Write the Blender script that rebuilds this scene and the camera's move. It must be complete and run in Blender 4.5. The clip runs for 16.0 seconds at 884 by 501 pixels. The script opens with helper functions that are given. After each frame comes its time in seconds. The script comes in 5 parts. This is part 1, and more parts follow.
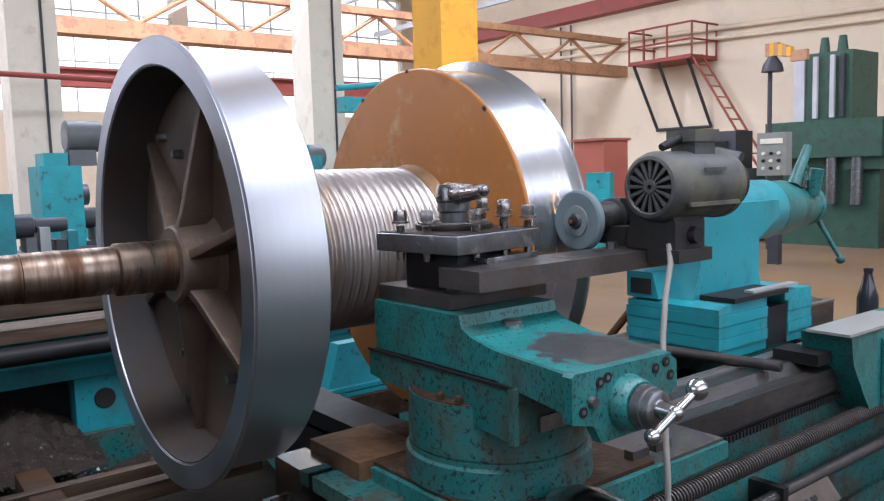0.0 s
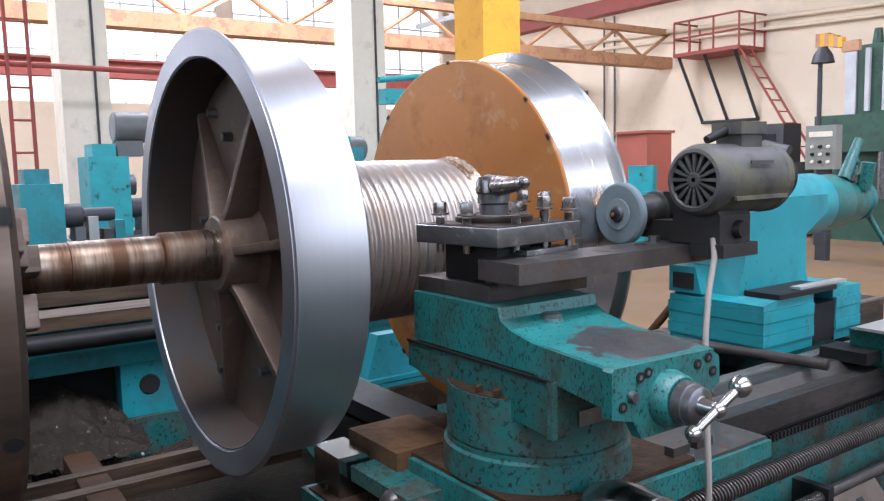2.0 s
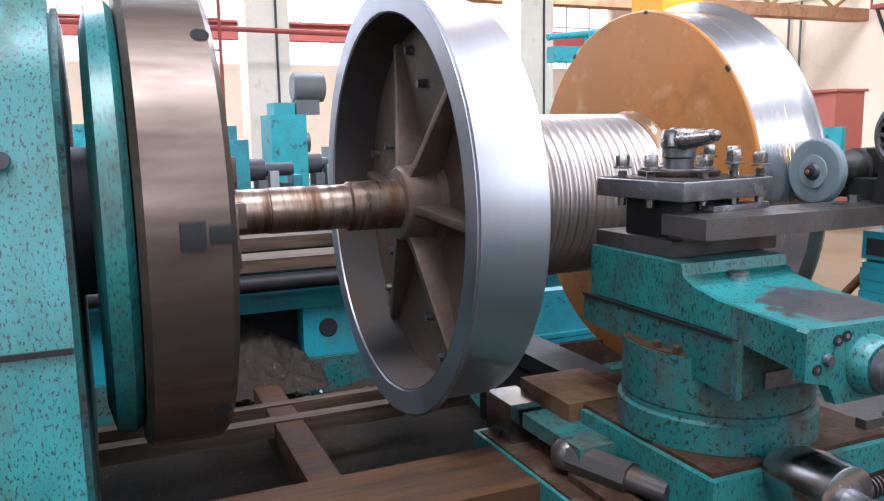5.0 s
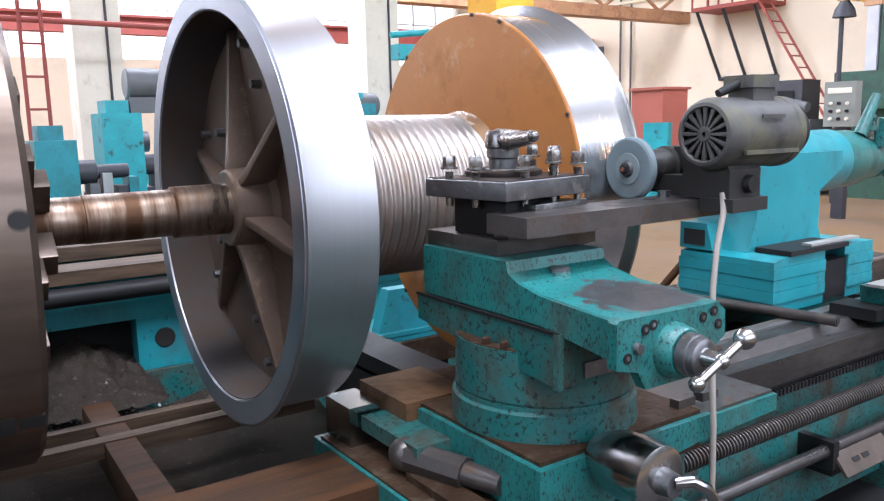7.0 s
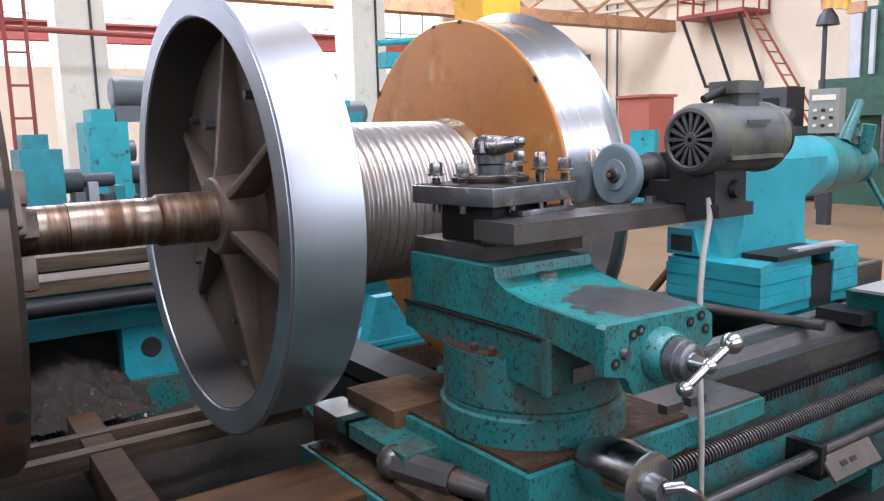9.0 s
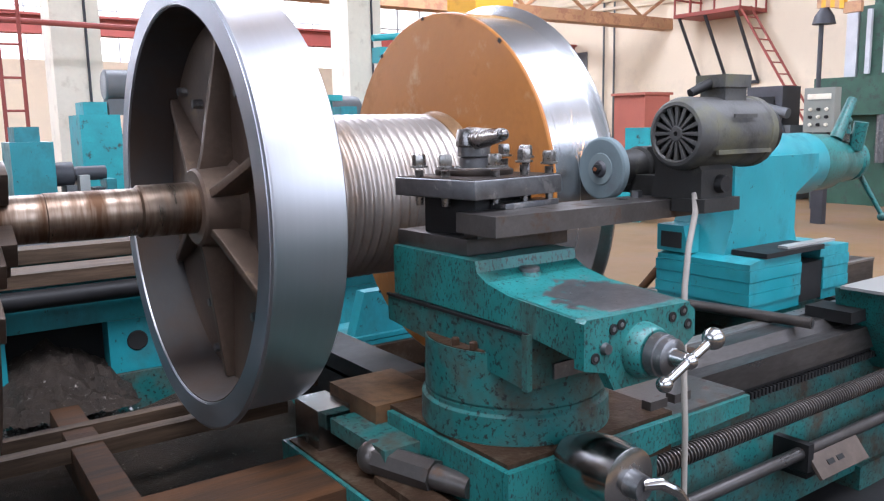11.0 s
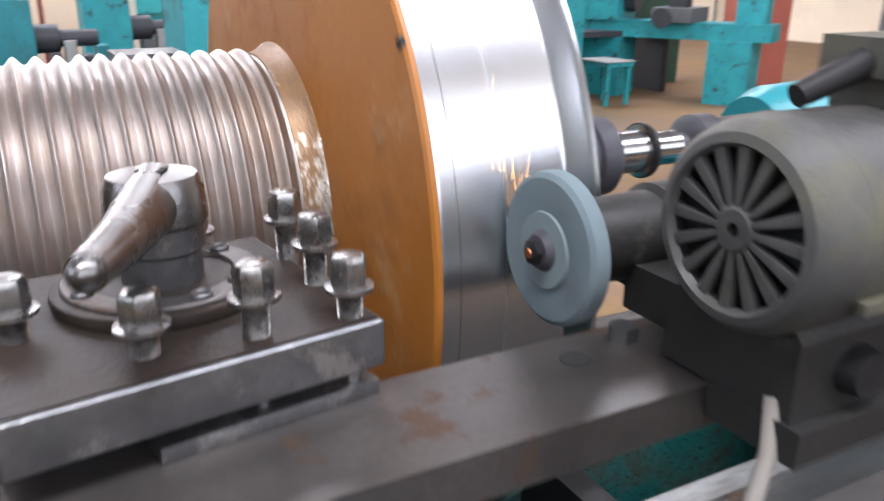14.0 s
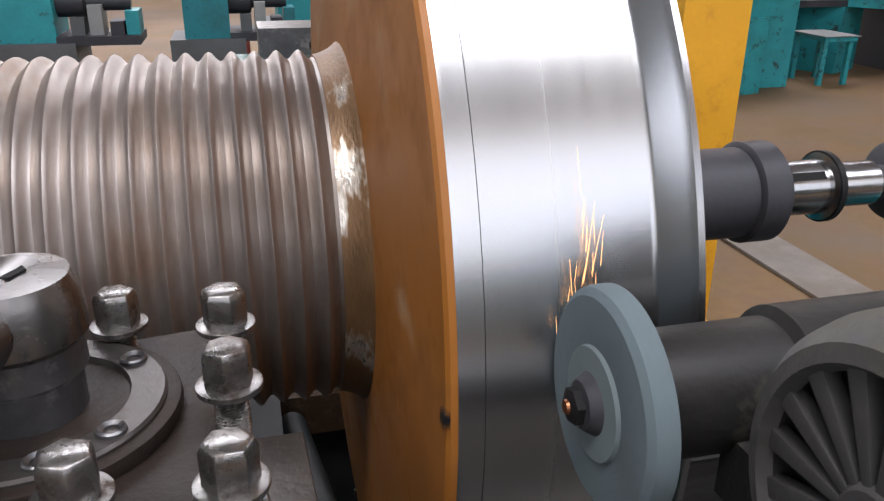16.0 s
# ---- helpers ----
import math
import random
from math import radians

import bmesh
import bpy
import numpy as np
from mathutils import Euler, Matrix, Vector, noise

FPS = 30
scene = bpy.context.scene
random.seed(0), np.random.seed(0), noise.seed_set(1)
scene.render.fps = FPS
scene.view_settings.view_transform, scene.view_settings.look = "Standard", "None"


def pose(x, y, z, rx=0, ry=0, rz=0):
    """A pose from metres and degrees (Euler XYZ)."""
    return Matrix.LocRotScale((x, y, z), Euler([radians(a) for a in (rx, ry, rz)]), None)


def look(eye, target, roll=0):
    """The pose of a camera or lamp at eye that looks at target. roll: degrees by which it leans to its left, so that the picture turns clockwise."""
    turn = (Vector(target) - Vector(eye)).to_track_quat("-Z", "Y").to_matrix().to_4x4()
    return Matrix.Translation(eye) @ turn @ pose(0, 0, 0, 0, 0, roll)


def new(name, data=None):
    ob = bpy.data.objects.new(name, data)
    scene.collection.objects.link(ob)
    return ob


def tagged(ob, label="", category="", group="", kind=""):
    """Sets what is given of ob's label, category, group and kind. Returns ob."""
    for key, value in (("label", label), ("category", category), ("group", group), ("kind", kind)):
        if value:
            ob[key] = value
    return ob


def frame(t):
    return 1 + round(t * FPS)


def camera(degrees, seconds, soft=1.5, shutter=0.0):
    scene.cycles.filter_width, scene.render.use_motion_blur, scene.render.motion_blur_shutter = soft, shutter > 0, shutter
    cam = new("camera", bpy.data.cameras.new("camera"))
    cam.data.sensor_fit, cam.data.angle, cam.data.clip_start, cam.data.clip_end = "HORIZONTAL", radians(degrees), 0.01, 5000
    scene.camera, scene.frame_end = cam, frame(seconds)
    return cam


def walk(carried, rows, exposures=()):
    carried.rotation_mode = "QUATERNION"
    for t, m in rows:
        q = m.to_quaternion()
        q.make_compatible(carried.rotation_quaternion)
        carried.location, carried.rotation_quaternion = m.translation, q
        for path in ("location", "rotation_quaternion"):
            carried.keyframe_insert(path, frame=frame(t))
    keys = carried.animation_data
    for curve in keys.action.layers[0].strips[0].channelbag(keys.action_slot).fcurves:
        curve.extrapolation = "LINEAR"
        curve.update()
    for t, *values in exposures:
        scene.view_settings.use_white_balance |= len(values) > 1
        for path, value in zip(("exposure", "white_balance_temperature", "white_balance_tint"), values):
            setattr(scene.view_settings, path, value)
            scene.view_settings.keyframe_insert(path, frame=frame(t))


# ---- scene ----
# The lathe's spindle axis is the line y = 0, z = AXIS; x runs from headstock to tailstock, y away from the operator.
AXIS = 1.2
cam = camera(58.1, 16.0, soft=1.25, shutter=0.4)
EXPOSURES = [(0, 0.24, 6100, 10), (2, 0.5, 6100, 10), (3.5, 0.62, 6100, 10), (6, 0.84, 6100, 10), (8, 0.68, 6100, 10), (11.5, 0.64, 6100, 10), (12.5, 0.62, 6100, 10), (13, 0.5, 6350, 10), (13.5, 0.7, 6400, 10), (14, 0.52, 6500, 10), (14.5, 0.07, 6650, 10), (15, -0.2, 6800, 10), (16, -0.32, 6800, 10)]
PATH = [
    (0, -0.623, -1.896, 0.206, 84.29, 1.58, -38.05),
    (0.5, -0.627, -1.895, 0.206, 84.31, 1.76, -37.38),
    (1, -0.628, -1.893, 0.198, 83.99, 1.40, -36.56),
    (1.5, -0.623, -1.893, 0.204, 83.86, 1.50, -36.13),
    (2, -0.621, -1.894, 0.205, 83.81, 1.32, -35.14),
    (2.5, -0.639, -1.897, 0.203, 83.75, 1.33, -34.14),
    (3, -0.658, -1.896, 0.201, 83.59, 0.95, -32.07),
    (3.5, -0.669, -1.903, 0.167, 84.17, 0.33, -27.30),
    (3.7, -0.689, -1.906, 0.162, 84.18, 0.19, -25.21),
    (5.8, -0.648, -1.885, 0.198, 80.02, 0.80, -23.69),
    (6, -0.640, -1.892, 0.194, 80.24, 0.54, -26.25),
    (6.5, -0.623, -1.904, 0.202, 80.50, 0.83, -32.43),
    (7, -0.621, -1.910, 0.197, 80.83, 1.30, -34.17),
    (7.5, -0.620, -1.913, 0.200, 80.88, 1.22, -34.47),
    (8, -0.617, -1.909, 0.198, 81.16, 1.48, -34.95),
    (8.5, -0.617, -1.908, 0.195, 81.37, 1.52, -35.01),
    (11, -0.583, -1.911, 0.182, 81.16, 1.03, -35.23),
    (11.5, -0.513, -1.848, 0.149, 79.46, 0.59, -37.08),
    (12, -0.371, -1.703, 0.153, 77.72, -1.15, -40.60),
    (12.5, -0.185, -1.630, 0.165, 77.64, -1.21, -40.69),
    (13, 0.074, -1.593, 0.171, 77.85, -1.05, -37.91),
    (13.5, 0.248, -1.414, 0.144, 77.00, -1.18, -32.51),
    (14, 0.398, -1.158, 0.326, 70.61, -0.39, -27.97),
    (14.5, 0.552, -1.053, 0.352, 67.86, 0.06, -16.74),
    (15, 0.607, -0.986, 0.349, 67.16, -0.35, -14.56),
    (15.5, 0.607, -0.971, 0.350, 67.73, -0.73, -14.39),
    (16, 0.619, -0.971, 0.357, 67.83, -0.43, -14.03),
]
walk(cam, [(t, pose(x, y, AXIS + z, rx, ry, rz)) for t, x, y, z, rx, ry, rz in PATH], EXPOSURES)

# ---- world, sun and the daylight of skylights and windows ----
world = bpy.data.worlds.new("sky")
scene.world = world
world.use_nodes = True
wn, wl = world.node_tree.nodes, world.node_tree.links
sky = wn.new("ShaderNodeTexSky")
sky.sky_type, sky.sun_disc, sky.sun_elevation, sky.sun_rotation = "NISHITA", False, radians(48), radians(200)
wl.new(sky.outputs[0], wn["Background"].inputs[0])
wn["Background"].inputs[1].default_value = 0.12

sun = new("sun", bpy.data.lights.new("sun", "SUN"))
sun.data.energy, sun.data.angle, sun.data.color = 1.0, radians(12), (1.0, 0.96, 0.9)
sun.matrix_world = look((0, 0, 20), (5, 8, 0))


def daylight(name, centre, target, sx, sy, watts, colour=(0.86, 0.88, 1.0)):
    """An area lamp in the opening of a skylight or window, seen or added."""
    lamp = new(name, bpy.data.lights.new(name, "AREA"))
    lamp.data.shape, lamp.data.size, lamp.data.size_y, lamp.data.energy, lamp.data.color = "RECTANGLE", sx, sy, watts, colour
    lamp.matrix_world = look(centre, target)
    return lamp


# Skylights and south windows are out of view, placed by what the rims reflect.
daylight("skylight_lamp", (3.0, -3.0, 8.5), (3.0, -2.999, 0), 15.8, 2.9, 1350)
daylight("skylight_lamp", (3.0, 9.5, 8.5), (3.0, 9.501, 0), 15.8, 2.9, 2600)
daylight("window_lamp", (2.0, -7.95, 4.65), (2.0, 0, 4.64), 18.0, 4.4, 520)
daylight("window_lamp", (3.0, 21.75, 5.0), (3.0, 10, 2.0), 18.0, 3.0, 1850)
# Added fill from the west, where no window is known.
daylight("window_lamp", (-8.85, 3.0, 4.2), (0, 3.0, 2.2), 14.0, 3.0, 350)

# ---- materials ----


def material(name, colour, rough=0.5, metal=0.0, vary=0.25, scale=6.0, grain=60.0, bump=0.15, spots=None, spot_scale=25.0, spot_cut=0.6,
             stretch=(1, 1, 1), spot_rough=None, spot_metal=None, island=0.0, coat=0.0, dirt=None, dirt_scale=2.5, dirt_cut=0.5, soft=0.05, bump_distance=0.002, gloss_vary=1.0, spec=0.5):
    """A procedural surface: two scales of tone, fine relief, optional chips (spots) and broad dirt."""
    m = bpy.data.materials.new(name)
    m.use_nodes = True
    n, l = m.node_tree.nodes, m.node_tree.links
    b = n["Principled BSDF"]
    b.inputs["Roughness"].default_value, b.inputs["Metallic"].default_value = rough, metal
    b.inputs["Coat Weight"].default_value = coat
    b.inputs["Specular IOR Level"].default_value = spec
    co = n.new("ShaderNodeTexCoord")
    mp = n.new("ShaderNodeMapping")
    mp.inputs["Scale"].default_value = stretch
    l.new(co.outputs["Object"], mp.inputs["Vector"])

    def noise_tex(size, detail=4.0, rough_=0.6):
        t = n.new("ShaderNodeTexNoise")
        t.inputs["Scale"].default_value, t.inputs["Detail"].default_value, t.inputs["Roughness"].default_value = size, detail, rough_
        l.new(mp.outputs[0], t.inputs["Vector"])
        return t.outputs["Fac"]

    def ramp(fac, a, c):
        r = n.new("ShaderNodeMapRange")
        r.inputs["From Min"].default_value, r.inputs["From Max"].default_value = a, c
        l.new(fac, r.inputs["Value"])
        return r.outputs["Result"]

    def mix(fac, a, c):
        x = n.new("ShaderNodeMix")
        x.data_type = "RGBA"
        l.new(fac, x.inputs[0]) if not isinstance(fac, float) else None
        for sock, v in ((x.inputs[6], a), (x.inputs[7], c)):
            if isinstance(v, tuple):
                sock.default_value = (*v, 1)
            else:
                l.new(v, sock)
        return x.outputs[2]

    def mixf(fac, a, c):
        x = n.new("ShaderNodeMix")
        l.new(fac, x.inputs[0])
        for sock, v in ((x.inputs[2], a), (x.inputs[3], c)):
            if isinstance(v, float):
                sock.default_value = v
            else:
                l.new(v, sock)
        return x.outputs[0]

    big, fine = noise_tex(scale), noise_tex(grain, 3.0)
    dark = tuple(c * (1 - vary) for c in colour)
    light = tuple(min(1.0, c * (1 + vary)) for c in colour)
    col = mix(ramp(big, 0.3, 0.7), dark, light)
    col = mix(ramp(fine, 0.2, 0.9), col, tuple(c * (1 - 0.5 * vary) for c in colour))
    rgh = mixf(ramp(big, 0.25, 0.75), max(0.02, rough - 0.08 * gloss_vary), min(1.0, rough + 0.1 * gloss_vary))
    met = None
    if dirt:
        f = ramp(noise_tex(dirt_scale, 6.0, 0.65), dirt_cut - 0.12, dirt_cut + 0.12)
        col = mix(f, col, dirt)
        rgh = mixf(f, rgh, 0.75)
    if spots:
        f = ramp(noise_tex(spot_scale, 5.0, 0.7), spot_cut - soft, spot_cut + soft)
        col = mix(f, col, spots)
        rgh = mixf(f, rgh, spot_rough if spot_rough is not None else 0.6)
        if spot_metal is not None:
            met = mixf(f, float(metal), spot_metal)
    if island:
        g = n.new("ShaderNodeObjectInfo")
        col = mix(ramp(g.outputs["Random"], 0.0, 1.0 / island), col, dark)
    l.new(col, b.inputs["Base Color"])
    l.new(rgh, b.inputs["Roughness"])
    if met is not None:
        l.new(met, b.inputs["Metallic"])
    if bump:
        bp = n.new("ShaderNodeBump")
        bp.inputs["Strength"].default_value, bp.inputs["Distance"].default_value = bump, bump_distance
        l.new(fine, bp.inputs["Height"])
        l.new(bp.outputs[0], b.inputs["Normal"])
    return m


def rubbed(name, paint, bare, centre, size):
    """Paint worn through to bare steel over a ragged oval patch, with flecks of paint left in it."""
    m = material(name, paint, 0.36, vary=0.3, scale=9, spots=(0.015, 0.022, 0.022), spot_scale=120, spot_cut=0.6, soft=0.02, bump=0.3)
    n, l = m.node_tree.nodes, m.node_tree.links
    b = n["Principled BSDF"]
    co = n.new("ShaderNodeTexCoord")
    mp = n.new("ShaderNodeMapping")
    mp.vector_type = "TEXTURE"
    mp.inputs["Location"].default_value = (*centre, 0)
    mp.inputs["Scale"].default_value = (*size, 1000)
    l.new(co.outputs["Object"], mp.inputs["Vector"])
    ln = n.new("ShaderNodeVectorMath")
    ln.operation = "LENGTH"
    l.new(mp.outputs[0], ln.inputs[0])

    def grain(size_, detail):
        t = n.new("ShaderNodeTexNoise")
        t.inputs["Scale"].default_value, t.inputs["Detail"].default_value, t.inputs["Roughness"].default_value = size_, detail, 0.7
        l.new(co.outputs["Object"], t.inputs["Vector"])
        return t.outputs["Fac"]

    def maths(op, a, c):
        x = n.new("ShaderNodeMath")
        x.operation = op
        for sock, v in ((x.inputs[0], a), (x.inputs[1], c)):
            if isinstance(v, float):
                sock.default_value = v
            else:
                l.new(v, sock)
        return x.outputs[0]

    edge = maths("ADD", ln.outputs["Value"], maths("MULTIPLY", maths("SUBTRACT", grain(38.0, 6.0), 0.5), 1.9))
    r = n.new("ShaderNodeMapRange")
    r.inputs["From Min"].default_value, r.inputs["From Max"].default_value = 0.98, 0.86
    l.new(edge, r.inputs["Value"])
    mask = r.outputs["Result"]
    tone = n.new("ShaderNodeMix")
    tone.data_type = "RGBA"
    l.new(grain(22.0, 5.0), tone.inputs[0])
    tone.inputs[6].default_value, tone.inputs[7].default_value = (*[c * 0.45 for c in bare], 1), (*[c * 1.5 for c in bare], 1)
    col = n.new("ShaderNodeMix")
    col.data_type = "RGBA"
    l.new(mask, col.inputs[0])
    l.new(b.inputs["Base Color"].links[0].from_socket, col.inputs[6])
    l.new(tone.outputs[2], col.inputs[7])
    l.new(col.outputs[2], b.inputs["Base Color"])
    l.new(maths("MULTIPLY", mask, 0.75), b.inputs["Metallic"])
    rg = n.new("ShaderNodeMix")
    l.new(mask, rg.inputs[0])
    l.new(b.inputs["Roughness"].links[0].from_socket, rg.inputs[2])
    l.new(maths("ADD", maths("MULTIPLY", grain(60.0, 3.0), 0.25), 0.2), rg.inputs[3])
    l.new(rg.outputs[0], b.inputs["Roughness"])
    return m


def plain(name, colour, rough=0.5, metal=0.0):
    return material(name, colour, rough, metal, vary=0.12, bump=0.05)


TEAL = material("worn teal paint", (0.015, 0.137, 0.13), 0.36, vary=0.3, scale=9, spots=(0.009, 0.013, 0.013), spot_scale=150, spot_cut=0.57, stretch=(1.2, 1.2, 0.6),
                dirt=(0.03, 0.06, 0.05), dirt_scale=7, dirt_cut=0.6, spot_rough=0.35, bump=0.3, soft=0.02)
TEAL_DARK = material("grimy and shaded teal paint", (0.012, 0.11, 0.105), 0.42, vary=0.35, scale=8, spots=(0.01, 0.012, 0.012), spot_scale=75, spot_cut=0.58, soft=0.03,
                     dirt=(0.045, 0.03, 0.02), dirt_scale=8, dirt_cut=0.54, bump=0.35, spec=0.35)
CYAN = material("bright teal paint", (0.016, 0.205, 0.24), 0.38, vary=0.22, scale=4, spots=(0.02, 0.05, 0.055), spot_scale=30, spot_cut=0.66, stretch=(1, 1, 0.7), bump=0.2, soft=0.02,
                dirt=(0.02, 0.11, 0.12), dirt_scale=5, dirt_cut=0.62)
CYAN_FAR = material("teal machine paint", (0.02, 0.3, 0.33), 0.5, vary=0.3, scale=5, spots=(0.03, 0.05, 0.05), spot_scale=9, spot_cut=0.62)
GREEN = material("dark green machine paint", (0.027, 0.08, 0.052), 0.5, vary=0.35, scale=3, spots=(0.03, 0.05, 0.04), spot_scale=8, spot_cut=0.58)
TREAD = material("ground bright steel", (0.51, 0.515, 0.525), 0.26, 1.0, vary=0.04, scale=3, grain=24, bump=0.012, stretch=(28, 0.03, 0.03), bump_distance=0.0006, gloss_vary=0.25)
TREAD_MATT = material("matt turned steel", (0.47, 0.475, 0.495), 0.4, 1.0, vary=0.05, scale=3, grain=24, bump=0.02, stretch=(28, 0.03, 0.03), bump_distance=0.0006, gloss_vary=0.3)
FACE = material("turned grey steel", (0.36, 0.37, 0.41), 0.42, 1.0, vary=0.1, scale=5, grain=30, bump=0.12, bump_distance=0.0008)
INNER = material("oiled brown cast iron", (0.125, 0.088, 0.068), 0.45, 0.35, vary=0.45, scale=7, grain=70, spots=(0.2, 0.14, 0.09), spot_scale=11, spot_cut=0.64, bump=0.3, spec=0.3)
DARKCAST = material("dark cast iron", (0.05, 0.05, 0.058), 0.55, 0.3, vary=0.3, scale=6, bump=0.35)
RUST = material("orange brown rusted primer", (0.35, 0.13, 0.022), 0.42, vary=0.22, scale=3.5, grain=50, spots=(0.44, 0.3, 0.17), spot_scale=6.5, spot_cut=0.69, soft=0.1,
                dirt=(0.19, 0.075, 0.02), dirt_scale=7, dirt_cut=0.64, bump=0.2)
DRUM = material("grooved drum steel", (0.39, 0.35, 0.325), 0.38, 0.9, vary=0.16, scale=6, grain=90, spots=(0.27, 0.18, 0.12), spot_scale=8, spot_cut=0.64, bump=0.2, soft=0.15, stretch=(1, 0.5, 0.5))
WELD = material("ground weld bead", (0.22, 0.125, 0.06), 0.4, 0.4, vary=0.4, scale=14, grain=120, spots=(0.75, 0.7, 0.62), spot_scale=7, spot_cut=0.6, soft=0.04, spot_rough=0.25, spot_metal=0.9, bump=0.6, stretch=(2.5, 1, 1))
SHAFT = material("machined shaft with brown bands", (0.29, 0.225, 0.175), 0.28, 0.95, vary=0.3, scale=9, grain=40, stretch=(3, 0.4, 0.4), spots=(0.11, 0.06, 0.035), spot_scale=4, spot_cut=0.5, soft=0.08, bump=0.1)
CHUCK = material("brown worn chuck steel", (0.165, 0.125, 0.1), 0.32, 0.85, vary=0.3, scale=4, grain=60, stretch=(0.25, 1.6, 1.6), spots=(0.05, 0.036, 0.028), spot_scale=3.4, spot_cut=0.56, soft=0.14, bump=0.15)
STEEL = material("scuffed dark tool steel", (0.17, 0.17, 0.175), 0.34, 0.85, vary=0.35, scale=20, grain=140, spots=(0.32, 0.31, 0.3), spot_scale=17, spot_cut=0.6, spot_rough=0.3, bump=0.3)
TOPPLATE = material("oily brown tool post top", (0.028, 0.02, 0.016), 0.5, 0.1, vary=0.45, scale=16, grain=160, spots=(0.075, 0.062, 0.05), spot_scale=34, spot_cut=0.66, bump=0.35, spec=0.3)
BOLT = material("bright worn bolt steel", (0.3, 0.29, 0.28), 0.27, 0.95, vary=0.3, scale=40, grain=200, spots=(0.08, 0.06, 0.05), spot_scale=45, spot_cut=0.6, soft=0.08, bump=0.12)
LEVER = material("smooth dark lever steel", (0.19, 0.18, 0.175), 0.26, 0.95, vary=0.25, scale=14, grain=200, spots=(0.5, 0.49, 0.48), spot_scale=70, spot_cut=0.7, bump=0.1)
CHROME = material("polished handle steel", (0.42, 0.42, 0.42), 0.2, 1.0, vary=0.12, scale=20, bump=0.05)
BAR = material("dark grey bar steel", (0.095, 0.085, 0.08), 0.36, 0.65, vary=0.35, scale=10, grain=120, spots=(0.09, 0.055, 0.038), spot_scale=12, spot_cut=0.62, bump=0.25)
WAYS = material("oiled slideway steel", (0.085, 0.08, 0.078), 0.3, 0.7, vary=0.3, scale=7, stretch=(0.5, 2, 2), spots=(0.03, 0.025, 0.022), spot_scale=5, spot_cut=0.56, soft=0.16, bump=0.08)
BRIGHTWAY = material("bare rubbed slideway steel", (0.3, 0.3, 0.3), 0.3, 0.8, vary=0.25, scale=9, stretch=(0.5, 2, 2), spots=(0.1, 0.085, 0.07), spot_scale=7, spot_cut=0.56, soft=0.14, bump=0.1)
BLACK = material("black iron for oily and shaded parts", (0.014, 0.0135, 0.014), 0.5, 0.0, vary=0.4, scale=8, bump=0.12, spec=0.22)
GREASE = material("brown swarf and grease", (0.036, 0.019, 0.01), 0.62, vary=0.5, scale=9, grain=80, spots=(0.062, 0.044, 0.03), spot_scale=22, spot_cut=0.6, soft=0.1, bump=0.5, bump_distance=0.004, spec=0.2)
BROWN = material("oily orange brown rust", (0.1, 0.052, 0.024), 0.5, vary=0.4, scale=8, grain=90, spots=(0.05, 0.03, 0.018), spot_scale=14, spot_cut=0.56, soft=0.1, bump=0.4, spec=0.35)
BORE = material("dark smooth cast bore", (0.042, 0.04, 0.041), 0.6, vary=0.3, scale=5, grain=70, dirt=(0.05, 0.034, 0.026), dirt_scale=4, dirt_cut=0.5, bump=0.25, spec=0.2)
WORN_TOP = rubbed("teal paint rubbed to bare steel", (0.017, 0.15, 0.146), (0.15, 0.15, 0.155), (0.03, -0.235), (0.125, 0.125))
MOTOR = material("dusty grey motor paint", (0.062, 0.06, 0.058), 0.5, vary=0.3, scale=8, grain=130, spots=(0.03, 0.027, 0.025), spot_scale=12, spot_cut=0.6, soft=0.1, dirt=(0.1, 0.095, 0.05), dirt_scale=7, dirt_cut=0.58, bump=0.3, spec=0.35)
MOTOR_BLACK = material("dark oily motor casting", (0.02, 0.019, 0.018), 0.5, vary=0.35, scale=10, grain=120, spots=(0.05, 0.045, 0.035), spot_scale=14, spot_cut=0.66, bump=0.3, spec=0.3)
STONE = material("grey green abrasive", (0.13, 0.17, 0.185), 0.9, vary=0.12, scale=10, grain=420, bump=0.6, bump_distance=0.001, spots=(0.08, 0.09, 0.095), spot_scale=9, spot_cut=0.66, soft=0.15)
PAPER = material("grey blotter disc", (0.16, 0.2, 0.21), 0.85, vary=0.15, scale=30, bump=0.1)
COPPER = plain("copper spindle end", (0.35, 0.14, 0.07), 0.35, 0.9)
CORD = plain("pale grey cable", (0.25, 0.225, 0.2), 0.6)
# Flat black that stands in for the shade inside holes and openings.
HOLE_SHADE = plain("black for shaded hollows", (0.006, 0.006, 0.006), 0.9)
OILY = material("oil-soaked dark floor", (0.02, 0.016, 0.013), 0.45, vary=0.4, scale=2, grain=20, spots=(0.05, 0.035, 0.024), spot_scale=3, spot_cut=0.6, soft=0.1, bump=0.3, spec=0.2)
FLOOR = material("brown dusty concrete", (0.2, 0.125, 0.058), 0.72, vary=0.35, scale=0.8, grain=14, spots=(0.16, 0.095, 0.06), spot_scale=1.6, spot_cut=0.56, soft=0.15, bump=0.25, dirt=(0.16, 0.125, 0.095), dirt_scale=0.6, dirt_cut=0.6, spec=0.2)
CONCRETE = material("pale grey concrete strip", (0.22, 0.195, 0.17), 0.8, vary=0.25, scale=4, grain=50, bump=0.3, spots=(0.14, 0.11, 0.085), spot_scale=3, spot_cut=0.56, soft=0.1)
